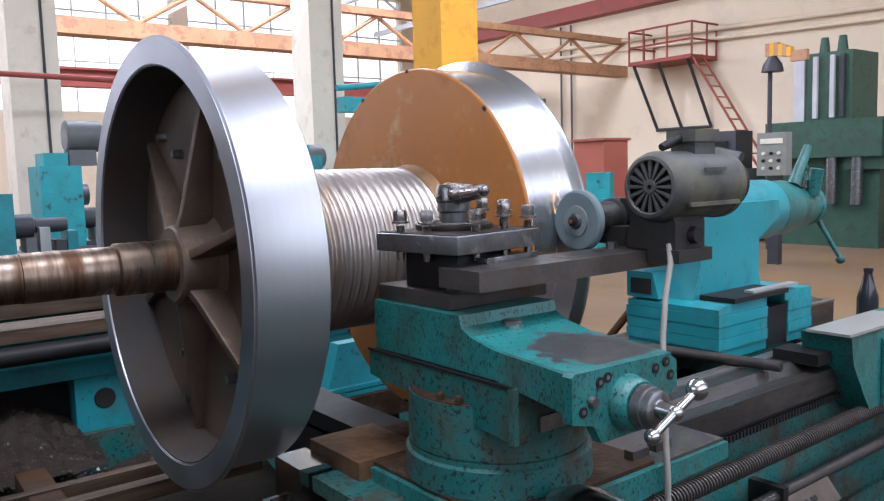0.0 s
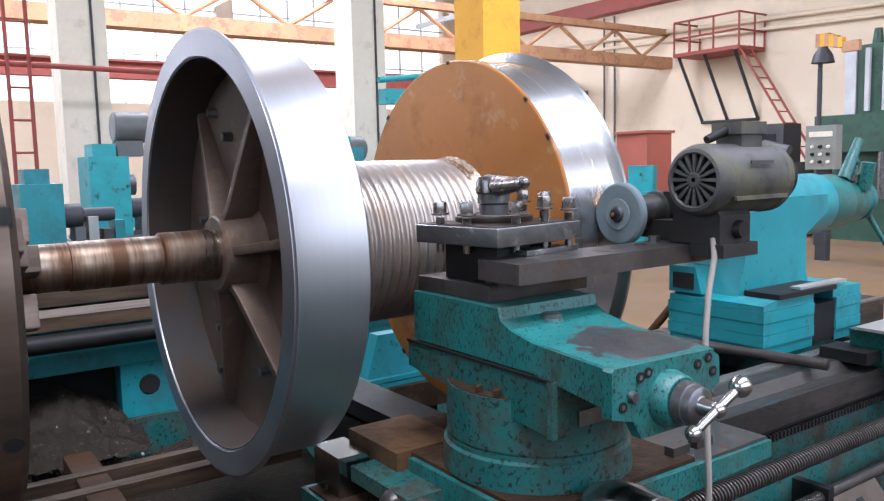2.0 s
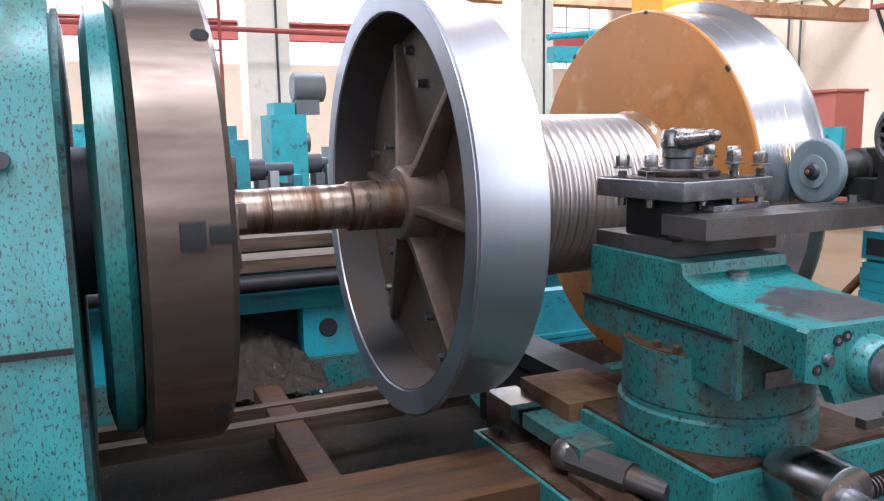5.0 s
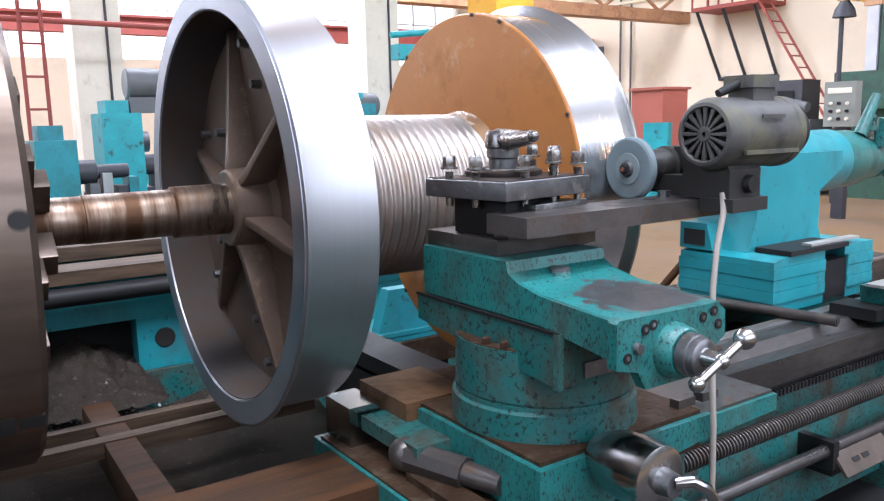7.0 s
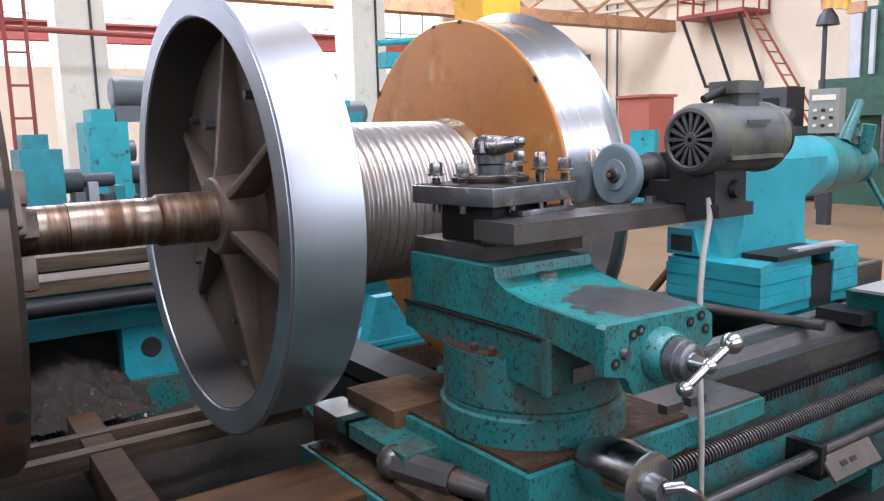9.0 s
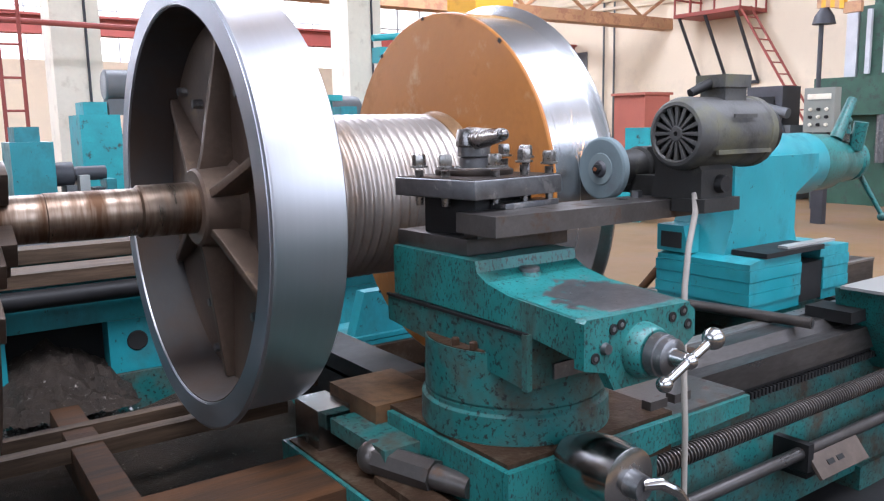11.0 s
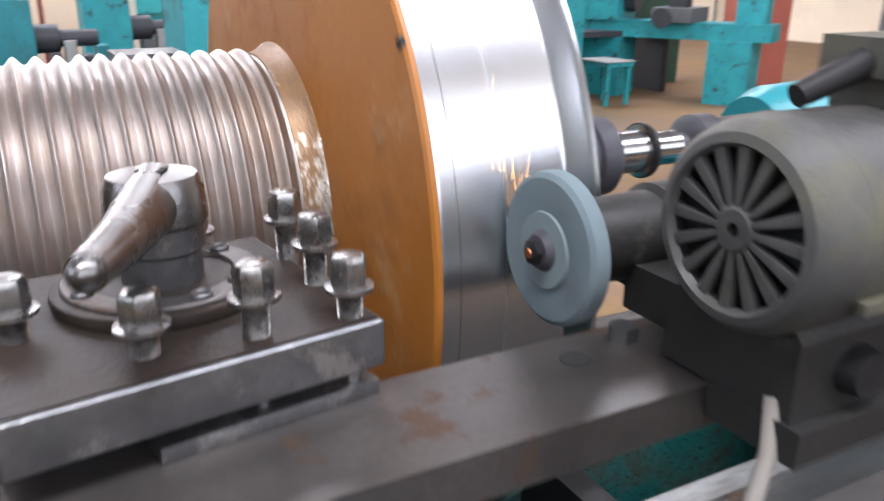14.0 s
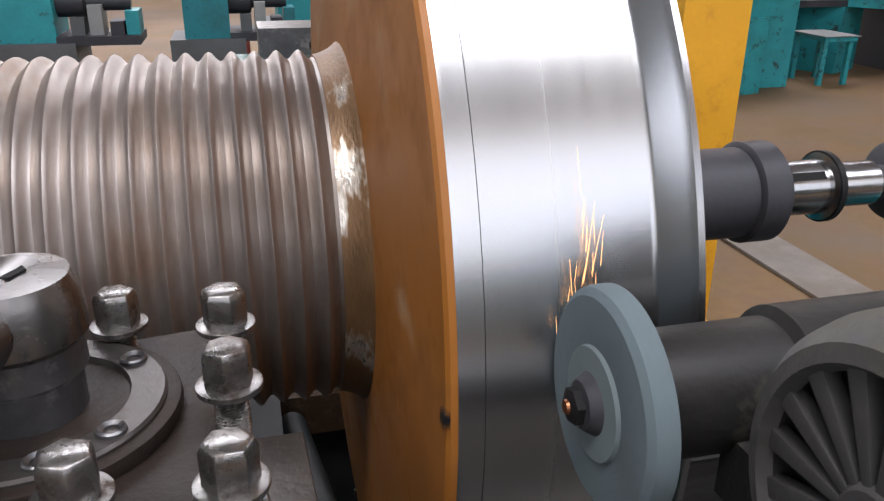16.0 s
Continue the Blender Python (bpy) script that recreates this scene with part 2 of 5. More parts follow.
WALL = material("cream plaster", (0.74, 0.62, 0.47), 0.85, vary=0.06, scale=0.7, grain=20, spots=(0.62, 0.52, 0.4), spot_scale=1.1, spot_cut=0.64, soft=0.12, bump=0.15)
# Dark colour for walls out of view, so the wheel rims reflect darkness.
DARK_WALL = material("dark grey green for unseen walls", (0.1, 0.12, 0.11), 0.7, vary=0.2, scale=1.0, grain=20)
COLUMN = material("whitewashed concrete", (0.72, 0.66, 0.55), 0.85, vary=0.1, scale=2, grain=24, spots=(0.55, 0.48, 0.38), spot_scale=3.5, spot_cut=0.63, soft=0.08, bump=0.25)
YELLOW = material("yellow painted steel", (0.78, 0.37, 0.02), 0.5, vary=0.12, scale=3, spots=(0.6, 0.26, 0.02), spot_scale=7, spot_cut=0.62, soft=0.1, bump=0.1)
ORANGE = material("orange rusty girder paint", (0.5, 0.27, 0.14), 0.6, vary=0.3, scale=2, spots=(0.36, 0.17, 0.1), spot_scale=4, spot_cut=0.55)
REDDISH = material("dull red paint", (0.3, 0.06, 0.045), 0.6, vary=0.25, scale=3)
REDCAB = material("faded red cabinet paint", (0.46, 0.13, 0.09), 0.55, vary=0.15, scale=2)
GREYSTEEL = material("pale grey truss paint", (0.5, 0.5, 0.52), 0.6, vary=0.2, scale=3)
GREYMACH = material("grey machine paint", (0.11, 0.115, 0.12), 0.55, vary=0.3, scale=4)
WOOD = material("old brown timber", (0.06, 0.027, 0.012), 0.75, vary=0.4, scale=4, grain=40, stretch=(0.4, 5, 5), bump=0.5, dirt=(0.02, 0.014, 0.01), dirt_scale=5, dirt_cut=0.55, spec=0.12)
WOODPALE = material("pale worn timber", (0.085, 0.056, 0.037), 0.7, vary=0.35, scale=4, grain=40, stretch=(0.4, 5, 5), bump=0.4, dirt=(0.035, 0.023, 0.015), dirt_scale=6, dirt_cut=0.52, spec=0.15)
SWARF = material("heaped steel swarf", (0.028, 0.02, 0.015), 0.5, 0.3, vary=0.5, scale=20, grain=160, spots=(0.3, 0.27, 0.24), spot_scale=60, spot_cut=0.66, soft=0.03, spot_rough=0.25, spot_metal=0.9, bump=0.9, bump_distance=0.008, spec=0.25)
PANEL = plain("grey control panel", (0.22, 0.225, 0.2), 0.5)
PLATE = material("dull rusty plate", (0.08, 0.062, 0.052), 0.65, 0.2, vary=0.3, scale=20, bump=0.2, spec=0.2)
SHEET = plain("bare pale sheet metal", (0.36, 0.36, 0.35), 0.45, 0.5)
BOTTLE = plain("dark glass bottle", (0.02, 0.02, 0.025), 0.12)
ROOF = material("grey roof sheets", (0.45, 0.45, 0.47), 0.7, vary=0.15, scale=1)


def glowing(name, colour, strength):
    m = bpy.data.materials.new(name)
    m.use_nodes = True
    b = m.node_tree.nodes["Principled BSDF"]
    b.inputs["Base Color"].default_value = (*colour, 1)
    b.inputs["Emission Color"].default_value = (*colour, 1)
    b.inputs["Emission Strength"].default_value = strength
    return m


SPARK = glowing("white hot spark", (1.0, 0.5, 0.2), 3.0)
DAY = glowing("bright sky behind glass", (0.95, 0.97, 1.0), 0.9)

# ---- building helpers; heights in these are measured from the spindle axis, the floor lies at FLOOR_Z ----
FLOOR_Z = -AXIS
ORIGIN = {}


def thing(name, label, category, at=(0, 0, FLOOR_Z), group="", kind=""):
    ob = new(name)
    ob.location = (at[0], at[1], at[2] + AXIS)
    ORIGIN[ob] = Vector(at)
    return tagged(ob, label, category, group, kind)


def finish(bm, bevel=0.0, steps=2, angle=35):
    if bevel:
        sharp = [e for e in bm.edges if len(e.link_faces) == 2 and e.calc_face_angle(0) > radians(40)]
        bmesh.ops.bevel(bm, geom=sharp, offset=bevel, segments=steps, profile=0.6, affect="EDGES", clamp_overlap=True)
    bmesh.ops.recalc_face_normals(bm, faces=bm.faces)


def mesh_of(name, bm, mat):
    me = bpy.data.meshes.new(name)
    bm.to_mesh(me)
    bm.free()
    me.polygons.foreach_set("use_smooth", [True] * len(me.polygons))
    me.set_sharp_from_angle(angle=radians(35))
    me.materials.append(mat)
    return me


def part(name, bm, mat, parent, label="", bevel=0.0, steps=2):
    finish(bm, bevel, steps)
    o = ORIGIN[parent]
    bm.transform(Matrix.Translation(-o))
    ob = new(name, mesh_of(name, bm, mat))
    ob.parent = parent
    ORIGIN[ob] = o
    return tagged(ob, label)


def setting(name, bm, mat, label, category, bevel=0.0, kind="structure"):
    finish(bm, bevel)
    bm.transform(Matrix.Translation((0, 0, AXIS)))
    return tagged(new(name, mesh_of(name, bm, mat)), label, category, kind=kind)


def solo(name, bm, mat, label, category, bevel=0.0, group=""):
    """A thing that is one mesh."""
    finish(bm, bevel)
    bm.transform(Matrix.Translation((0, 0, AXIS)))
    return tagged(new(name, mesh_of(name, bm, mat)), label, category, group)


def box(bm, x0, x1, y0, y1, z0, z1, m=None):
    v = [bm.verts.new((x, y, z)) for z in (z0, z1) for x, y in ((x0, y0), (x1, y0), (x1, y1), (x0, y1))]
    for f in ((3, 2, 1, 0), (4, 5, 6, 7), (0, 1, 5, 4), (1, 2, 6, 5), (2, 3, 7, 6), (3, 0, 4, 7)):
        bm.faces.new([v[i] for i in f])
    if m is not None:
        bmesh.ops.transform(bm, matrix=m, verts=v)
    return v


def B(*a, m=None):
    bm = bmesh.new()
    box(bm, *a, m=m)
    return bm


def prism(bm, outline, axis, a, b):
    """A flat outline carried along an axis from a to b. outline: pairs of the two other coordinates, in xyz order."""
    def place(p, s):
        return {"x": (s, p[0], p[1]), "y": (p[0], s, p[1]), "z": (p[0], p[1], s)}[axis]
    lo = [bm.verts.new(place(p, a)) for p in outline]
    hi = [bm.verts.new(place(p, b)) for p in outline]
    n = len(outline)
    bm.faces.new(lo[::-1]), bm.faces.new(hi)
    for i in range(n):
        bm.faces.new((lo[i], lo[(i + 1) % n], hi[(i + 1) % n], hi[i]))
    return lo + hi


def P(outline, axis, a, b):
    bm = bmesh.new()
    prism(bm, outline, axis, a, b)
    return bm


def turned(bm, profile, at=(0, 0, 0), axis="x", seg=48, ring=False):
    """A body of revolution: (place along the axis, radius) pairs; a ring's profile closes on itself."""
    c = Vector(at)
    rows = []
    for s, r in profile:
        row = []
        for k in range(seg):
            a = 2 * math.pi * k / seg
            u, w = r * math.cos(a), r * math.sin(a)
            row.append(bm.verts.new(c + Vector({"x": (s, u, w), "y": (w, s, u), "z": (u, w, s)}[axis])))
        rows.append(row)
    pairs = list(zip(rows, rows[1:])) + ([(rows[-1], rows[0])] if ring else [])
    for p, q in pairs:
        for k in range(seg):
            j = (k + 1) % seg
            bm.faces.new((p[k], p[j], q[j], q[k]))
    if not ring:
        bm.faces.new(rows[0][::-1]), bm.faces.new(rows[-1])
    return [v for r in rows for v in r]


def T(profile, at=(0, 0, 0), axis="x", seg=48, ring=False):
    bm = bmesh.new()
    turned(bm, profile, at, axis, seg, ring)
    return bm


def rod(bm, p, q, r, seg=12, r2=None):
    p, q = Vector(p), Vector(q)
    d = q - p
    turn = d.to_track_quat("Z", "Y").to_matrix().to_4x4()
    v = turned(bm, [(0, r), (d.length, r if r2 is None else r2)], axis="z", seg=seg)
    bmesh.ops.transform(bm, matrix=Matrix.Translation(p) @ turn, verts=v)
    return v


def R(p, q, r, seg=12, r2=None):
    bm = bmesh.new()
    rod(bm, p, q, r, seg, r2)
    return bm


def ball(bm, c, r, seg=14):
    v = bmesh.ops.create_uvsphere(bm, u_segments=seg, v_segments=seg // 2 + 2, radius=r)["verts"]
    bmesh.ops.translate(bm, vec=c, verts=v)


def pipe(bm, points, r, seg=10):
    """A bent round bar through the points."""
    pts = [Vector(p) for p in points]
    rows = []
    for i, p in enumerate(pts):
        d = (pts[min(i + 1, len(pts) - 1)] - pts[max(i - 1, 0)]).normalized()
        u = d.cross(Vector((0.31, 0.2, 0.93))) if i == 0 else u - d * u.dot(d)
        u.normalize()
        w = d.cross(u)
        rows.append([bm.verts.new(p + r * (u * math.cos(a) + w * math.sin(a))) for a in (2 * math.pi * k / seg for k in range(seg))])
    for p, q in zip(rows, rows[1:]):
        for k in range(seg):
            bm.faces.new((p[k], p[(k + 1) % seg], q[(k + 1) % seg], q[k]))
    bm.faces.new(rows[0][::-1]), bm.faces.new(rows[-1])


def spun(m_angle, about=(0, 0, 0)):
    """A turn about the x axis through a point."""
    c = Matrix.Translation(about)
    return c @ pose(0, 0, 0, m_angle) @ c.inverted()


# ---- the hall ----
F = FLOOR_Z
setting("floor", B(-9, 18, -8, 22, F - 0.2, F), FLOOR, "brown dusty stained concrete workshop floor", "floor")
# Dark floor extended beyond view so the lower rims reflect less light.
setting("floor_oily", B(-2.5, 4.2, -3.6, 0.9, F + 0.002, F + 0.006), OILY, "dark oily floor round the lathe, spread out of view to darken reflections", "floor")
setting("floor_strip", B(3.06, 3.36, 0.9, 21.0, F + 0.004, F + 0.02), CONCRETE, "pale grey concrete strip set in the floor", "floor strip")


def wall_with_openings(name, along, at, thick, a0, a1, z0, z1, holes, mat, label):
    """A wall along x or y with rectangular openings (a0, a1, z0, z1)."""
    bm = bmesh.new()
    cuts = sorted({a0, a1, *[h[0] for h in holes], *[h[1] for h in holes]})
    for p, q in zip(cuts, cuts[1:]):
        spans = sorted((h[2], h[3]) for h in holes if h[0] <= p and h[1] >= q)
        z = z0
        for lo, hi in spans + [(z1, z1)]:
            if lo > z:
                if along == "x":
                    box(bm, p, q, at, at + thick, z, lo)
                else:
                    box(bm, at, at + thick, p, q, z, lo)
            z = hi
    return setting(name, bm, mat, label, "wall")


TOP = F + 8.6
north_holes = [(-8 + 4.1 * i, -4.4 + 4.1 * i, F + 3.3, F + 7.4) for i in range(6)]
south_holes = [(-6 + 4 * i, -3 + 4 * i, F + 2.4, F + 6.9) for i in range(6)]
west_holes = [(-3 + 5 * i, 1 + 5 * i, F + 2.6, F + 5.8) for i in range(4)]
setting("wall_east", B(17.0, 17.3, -8, 22, F, TOP), WALL, "cream plastered long workshop wall", "wall")
wall_with_openings("wall_north", "x", 21.6, 0.3, -9, 17, F, TOP, north_holes, WALL, "cream plastered wall with a high band of windows")
wall_with_openings("wall_south", "x", -8.3, 0.3, -9, 17, F, TOP, south_holes, WALL, "cream plastered wall out of view, with tall windows and an added dark panel")
# Unseen panel, added to keep the rims' lower reflections dark.
setting("dado", B(-8.9, 16.9, -7.997, -7.98, F, F + 2.35), DARK_WALL, "unseen dark grey green panel added to darken reflections in the rims", "dado")
wall_with_openings("wall_west", "y", -9.3, 0.3, -8, 22, F, TOP, west_holes, DARK_WALL, "unseen dark grey green end wall with added window openings")
bm = bmesh.new()
for y0, y1 in ((-8.3, -4.5), (-1.5, 8.0), (11.0, 22)):
    box(bm, -9.3, 17.3, y0, y1, TOP, TOP + 0.2)
for y0 in (-4.5, 8.0):
    box(bm, -9.3, -5.0, y0, y0 + 3, TOP, TOP + 0.2)
    box(bm, 11.0, 17.3, y0, y0 + 3, TOP, TOP + 0.2)
setting("ceiling", bm, ROOF, "grey sheeted workshop roof with skylight openings", "ceiling")


def window(name, along, at, a0, a1, z0, z1, side):
    """Steel window with bars and one sheet of daylight behind it."""
    w = thing(name, "tall steel-framed workshop window with bright daylight", "window", at=((a0, at, z0) if along == "x" else (at, a0, z0)), kind="structure")
    fr = bmesh.new()
    n, m_ = 4, 3
    for i in range(n + 1):
        c = a0 + (a1 - a0) * i / n
        box(fr, *((c - 0.02, c + 0.02, at, at + 0.06) if along == "x" else (at, at + 0.06, c - 0.02, c + 0.02)), z0, z1)
    for j in range(m_ + 1):
        c = z0 + (z1 - z0) * j / m_
        box(fr, *((a0, a1, at + 0.005, at + 0.055) if along == "x" else (at + 0.005, at + 0.055, a0, a1)), c - 0.02, c + 0.02)
    part("window_frame", fr, GREYSTEEL, w)
    return w


k = 0
for a0, a1, z0, z1 in north_holes:
    k += 1
    window("window_%d" % k, "x", 21.65, a0, a1, z0, z1, 1)
setting("backdrop", B(-9, 17, 22.3, 22.32, F + 2.8, F + 8.0), DAY, "bright hazy daylight outside the windows", "backdrop")

# columns of the hall
for cx, cy in ((1.38, 8.2), (5.1, 8.2), (-2.4, 8.2)):
    c = thing("column", "whitewashed square concrete column with scuffed edges", "column", at=(cx, cy, F), group="hall columns")
    part("shaft", B(cx - 0.26, cx + 0.26, cy - 0.26, cy + 0.26, F, TOP), COLUMN, c, bevel=0.03)
    part("pipe_run", R((cx + 0.1, cy - 0.28, F + 0.5), (cx + 0.1, cy - 0.28, TOP), 0.015), DARKCAST, c, "thin dark conduit")

# yellow post behind the lathe
c = thing("yellow_post", "square yellow painted steel column standing behind the lathe", "column", at=(2.24, 1.7, F))
part("shaft", B(2.11, 2.37, 1.57, 1.83, F + 0.02, TOP - 0.3), YELLOW, c, bevel=0.012)
part("base_plate", B(2.03, 2.45, 1.49, 1.91, F, F + 0.02), YELLOW, c)

# crane girders and roof trusses
g = thing("crane_girder", "long orange painted overhead crane girder with lattice side", "crane girder", at=(4, 12.5, 2.7))
part("top_chord", B(-9, 17, 12.4, 12.6, 3.5, 3.65), ORANGE, g)
part("bottom_chord", B(-9, 17, 12.3, 12.7, 2.62, 2.9), ORANGE, g)
for i in range(26):
    x = -9 + i
    part("lattice_bar", R((x, 12.5, 2.9 if i % 2 else 3.5), (x + 1, 12.5, 3.5 if i % 2 else 2.9), 0.045, 8), ORANGE, g)
g = thing("crane_girder", "dull red crane runway beam below the windows", "crane girder", at=(4, 16.0, 2.8))
part("web", B(-9, 17, 15.95, 16.05, 2.2, 2.5), REDDISH, g)
part("flange", B(-9, 17, 15.85, 16.15, 2.5, 2.55), REDDISH, g)
part("flange", B(-9, 17, 15.85, 16.15, 2.15, 2.2), REDDISH, g)
for i in range(7):
    x = -7 + 3.6 * i
    t_ = thing("roof_truss", "pale grey steel roof truss", "roof truss", at=(x, 10, 4.9), group="roof trusses")
    part("bottom_chord", B(x - 0.06, x + 0.06, 1.0, 21, 4.75, 4.9), GREYSTEEL, t_)
    for y in (1.2, 8.2, 20.8):
        part("hanger", B(x - 0.05, x + 0.05, y - 0.05, y + 0.05, 6.4, TOP + 0.02), GREYSTEEL, t_)
    part("top_chord", B(x - 0.06, x + 0.06, 1.0, 21, 6.3, 6.45), GREYSTEEL, t_)
    for j in range(10):
        y = 1 + 2 * j
        part("web_bar", R((x, y, 4.9 if j % 2 else 6.3), (x, y + 2, 6.3 if j % 2 else 4.9), 0.05, 8), GREYSTEEL, t_)

# wall furniture: pipes, conduits, cornice beam
for z, r in ((3.26, 0.06), (3.02, 0.045)):
    setting("wall_pipe", R((16.9, 4, z), (16.9, 21.5, z + 0.66), r), WALL if r > 0.04 else GREYMACH, "painted pipe run along the wall", "pipe")
setting("trim", B(16.6, 17.0, -8, 21.6, 4.35, 4.75), REDDISH, "dull red crane runway ledge on the wall", "beam")
for y in (14.7, 14.3):
    setting("conduit", R((16.93, y, F), (16.93, y, 4.3), 0.03), GREYMACH, "grey conduit rising up the wall", "conduit")
setting("notice_frame", B(16.95, 16.985, 15.4, 16.2, 1.5, 2.3), GREYMACH, "grey framed notice on the wall", "notice")


def access_platform():
    """Railed platform on brackets with a ladder."""
    x0, x1, y0, y1, z = 15.9, 17.0, 9.55, 11.4, 2.72
    p = thing("access_platform", "rust-red railed steel platform bracketed on the wall", "platform", at=(16.4, 9, z))
    part("deck", B(x0, x1, y0, y1, z, z + 0.09), REDDISH, p)
    for y in (y0, y0 + 0.7, y0 + 1.4, y1):
        part("rail_post", R((x0 + 0.04, y, z), (x0 + 0.04, y, z + 0.85), 0.025, 8), REDDISH, p)
    for x in (x0 + 0.65, x1 - 0.05):
        for y in (y0, y1):
            part("rail_post", R((x, y, z), (x, y, z + 0.85), 0.025, 8), REDDISH, p)
    for zz in (0.45, 0.85):
        part("handrail", R((x0 + 0.04, y0, z + zz), (x0 + 0.04, y1, z + zz), 0.025, 8), REDDISH, p)
        for y in (y0, y1):
            part("handrail", R((x0 + 0.04, y, z + zz), (x1, y, z + zz), 0.025, 8), REDDISH, p)
    for y in (y0 + 0.15, y0 + 1.0, y1 - 0.1):
        part("bracket", R((x0 + 0.1, y, z), (16.95, y - 0.02, z - 1.6), 0.04, 8), DARKCAST, p)
    part("bracket_foot", R((16.93, y0 + 0.1, z - 1.6), (16.93, y1 - 0.1, z - 1.6), 0.04, 8), DARKCAST, p)
    l_ = thing("ladder", "thin dark red steel ladder sloping down from the platform", "ladder", at=(16.2, 8.0, F))
    a, b = Vector((16.2, 9.6, z + 0.1)), Vector((16.2, 7.0, F))
    for dx in (-0.22, 0.22):
        part("stile", R(a + Vector((dx, 0, 0)), b + Vector((dx, 0, 0)), 0.03, 8), REDDISH, l_)
    for i in range(1, 15):
        q = a.lerp(b, i / 15)
        part("rung", R(q + Vector((-0.22, 0, 0)), q + Vector((0.22, 0, 0)), 0.018, 6), REDDISH, l_)


access_platform()

# ---- the lathe ----
BED_Z = -0.5


def lathe_bed():
    b = thing("lathe_bed", "long teal lathe bed with dark oily slideways", "lathe bed", at=(1.0, -0.1, F))
    x0, x1 = -0.75, 3.4
    # front and rear shears
    part("front_way", P([(-0.56, BED_Z - 0.11), (-0.34, BED_Z - 0.11), (-0.34, BED_Z - 0.015), (-0.40, BED_Z), (-0.47, BED_Z), (-0.5, BED_Z - 0.03), (-0.56, BED_Z - 0.03)], "x", 0.62, x1), WAYS, b, bevel=0.004)
    part("rear_way", P([(0.04, BED_Z - 0.12), (0.3, BED_Z - 0.12), (0.3, BED_Z - 0.01), (0.26, BED_Z), (0.04, BED_Z)], "x", 0.98, x1), WAYS, b, bevel=0.004)
    part("way_edge", B(0.98, x1, 0.036, 0.06, BED_Z - 0.006, BED_Z + 0.004), BRIGHTWAY, b, "bright bare slideway edge", bevel=0.002)
    part("way_edge", B(0.98, x1, -0.395, -0.345, BED_Z - 0.012, BED_Z + 0.004), BRIGHTWAY, b, "bright bare slideway strip", bevel=0.002)
    part("oil_plug", T([(BED_Z - 0.004, 0.032), (BED_Z + 0.003, 0.03), (BED_Z + 0.006, 0.022)], at=(1.36, -0.425, 0), axis="z", seg=24), GREASE, b, "greasy round plug")
    # The darker teal here puts the shade on the bed's front into its colour.
    part("front_wall", P([(-0.53, F + 0.12), (-0.36, F + 0.12), (-0.36, BED_Z - 0.11), (-0.5, BED_Z - 0.11), (-0.53, BED_Z - 0.2)], "x", 0.5, x1), TEAL_DARK, b, bevel=0.006)
    part("rear_wall", B(0.98, x1, 0.06, 0.28, F + 0.12, BED_Z - 0.12), TEAL_DARK, b)
    part("rack", B(0.9, x1, -0.545, -0.53, BED_Z - 0.15, BED_Z - 0.115), BLACK, b, "toothed rack")
    teeth = bmesh.new()
    for i in range(120):
        x = 0.95 + i * 0.0195
        box(teeth, x, x + 0.01, -0.56, -0.545, BED_Z - 0.15, BED_Z - 0.128)
    tagged(part("rack_teeth", teeth, BLACK, b), kind="stuff")
    for x in (0.55, 1.25, 2.1, 3.0):
        part("cross_rib", B(x, x + 0.06, -0.36, 0.06, F + 0.3, BED_Z - 0.14), BLACK, b)
    part("chip_pan", B(-1.0, 3.6, -1.05, 0.75, F, F + 0.05), BLACK, b, "black oily chip pan")
    part("foot", B(2.2, 3.3, -0.55, 0.4, F + 0.05, F + 0.14), TEAL_DARK, b)
    # gap bridge under the work: lower bed; its black parts carry the gap's shade in their colour
    part("gap_front", B(-0.75, 0.55, -0.6, -0.44, F + 0.05, -0.88), GREASE, b, "swarf-covered front gap ledge", bevel=0.01)
    part("gap_rear", B(-0.75, 0.62, 0.24, 0.4, F + 0.05, -0.95), BLACK, b, bevel=0.01)
    for y0 in (-0.1, 0.02):
        part("gap_rail", B(-0.75, 0.62, y0, y0 + 0.04, -0.9, -0.84), BLACK, b)
    part("gap_end", B(0.5, 0.62, -0.56, 0.34, F + 0.05, BED_Z - 0.05), BLACK, b)
    part("gap_frame", B(0.5, 0.64, -0.2, 0.56, -0.56, -0.5), BLACK, b, "black bed cross frame", bevel=0.01)
    part("inner_roll", R((0.66, 0.45, -0.6), (0.75, -0.3, -0.58), 0.03, 16), BLACK, b)


lathe_bed()


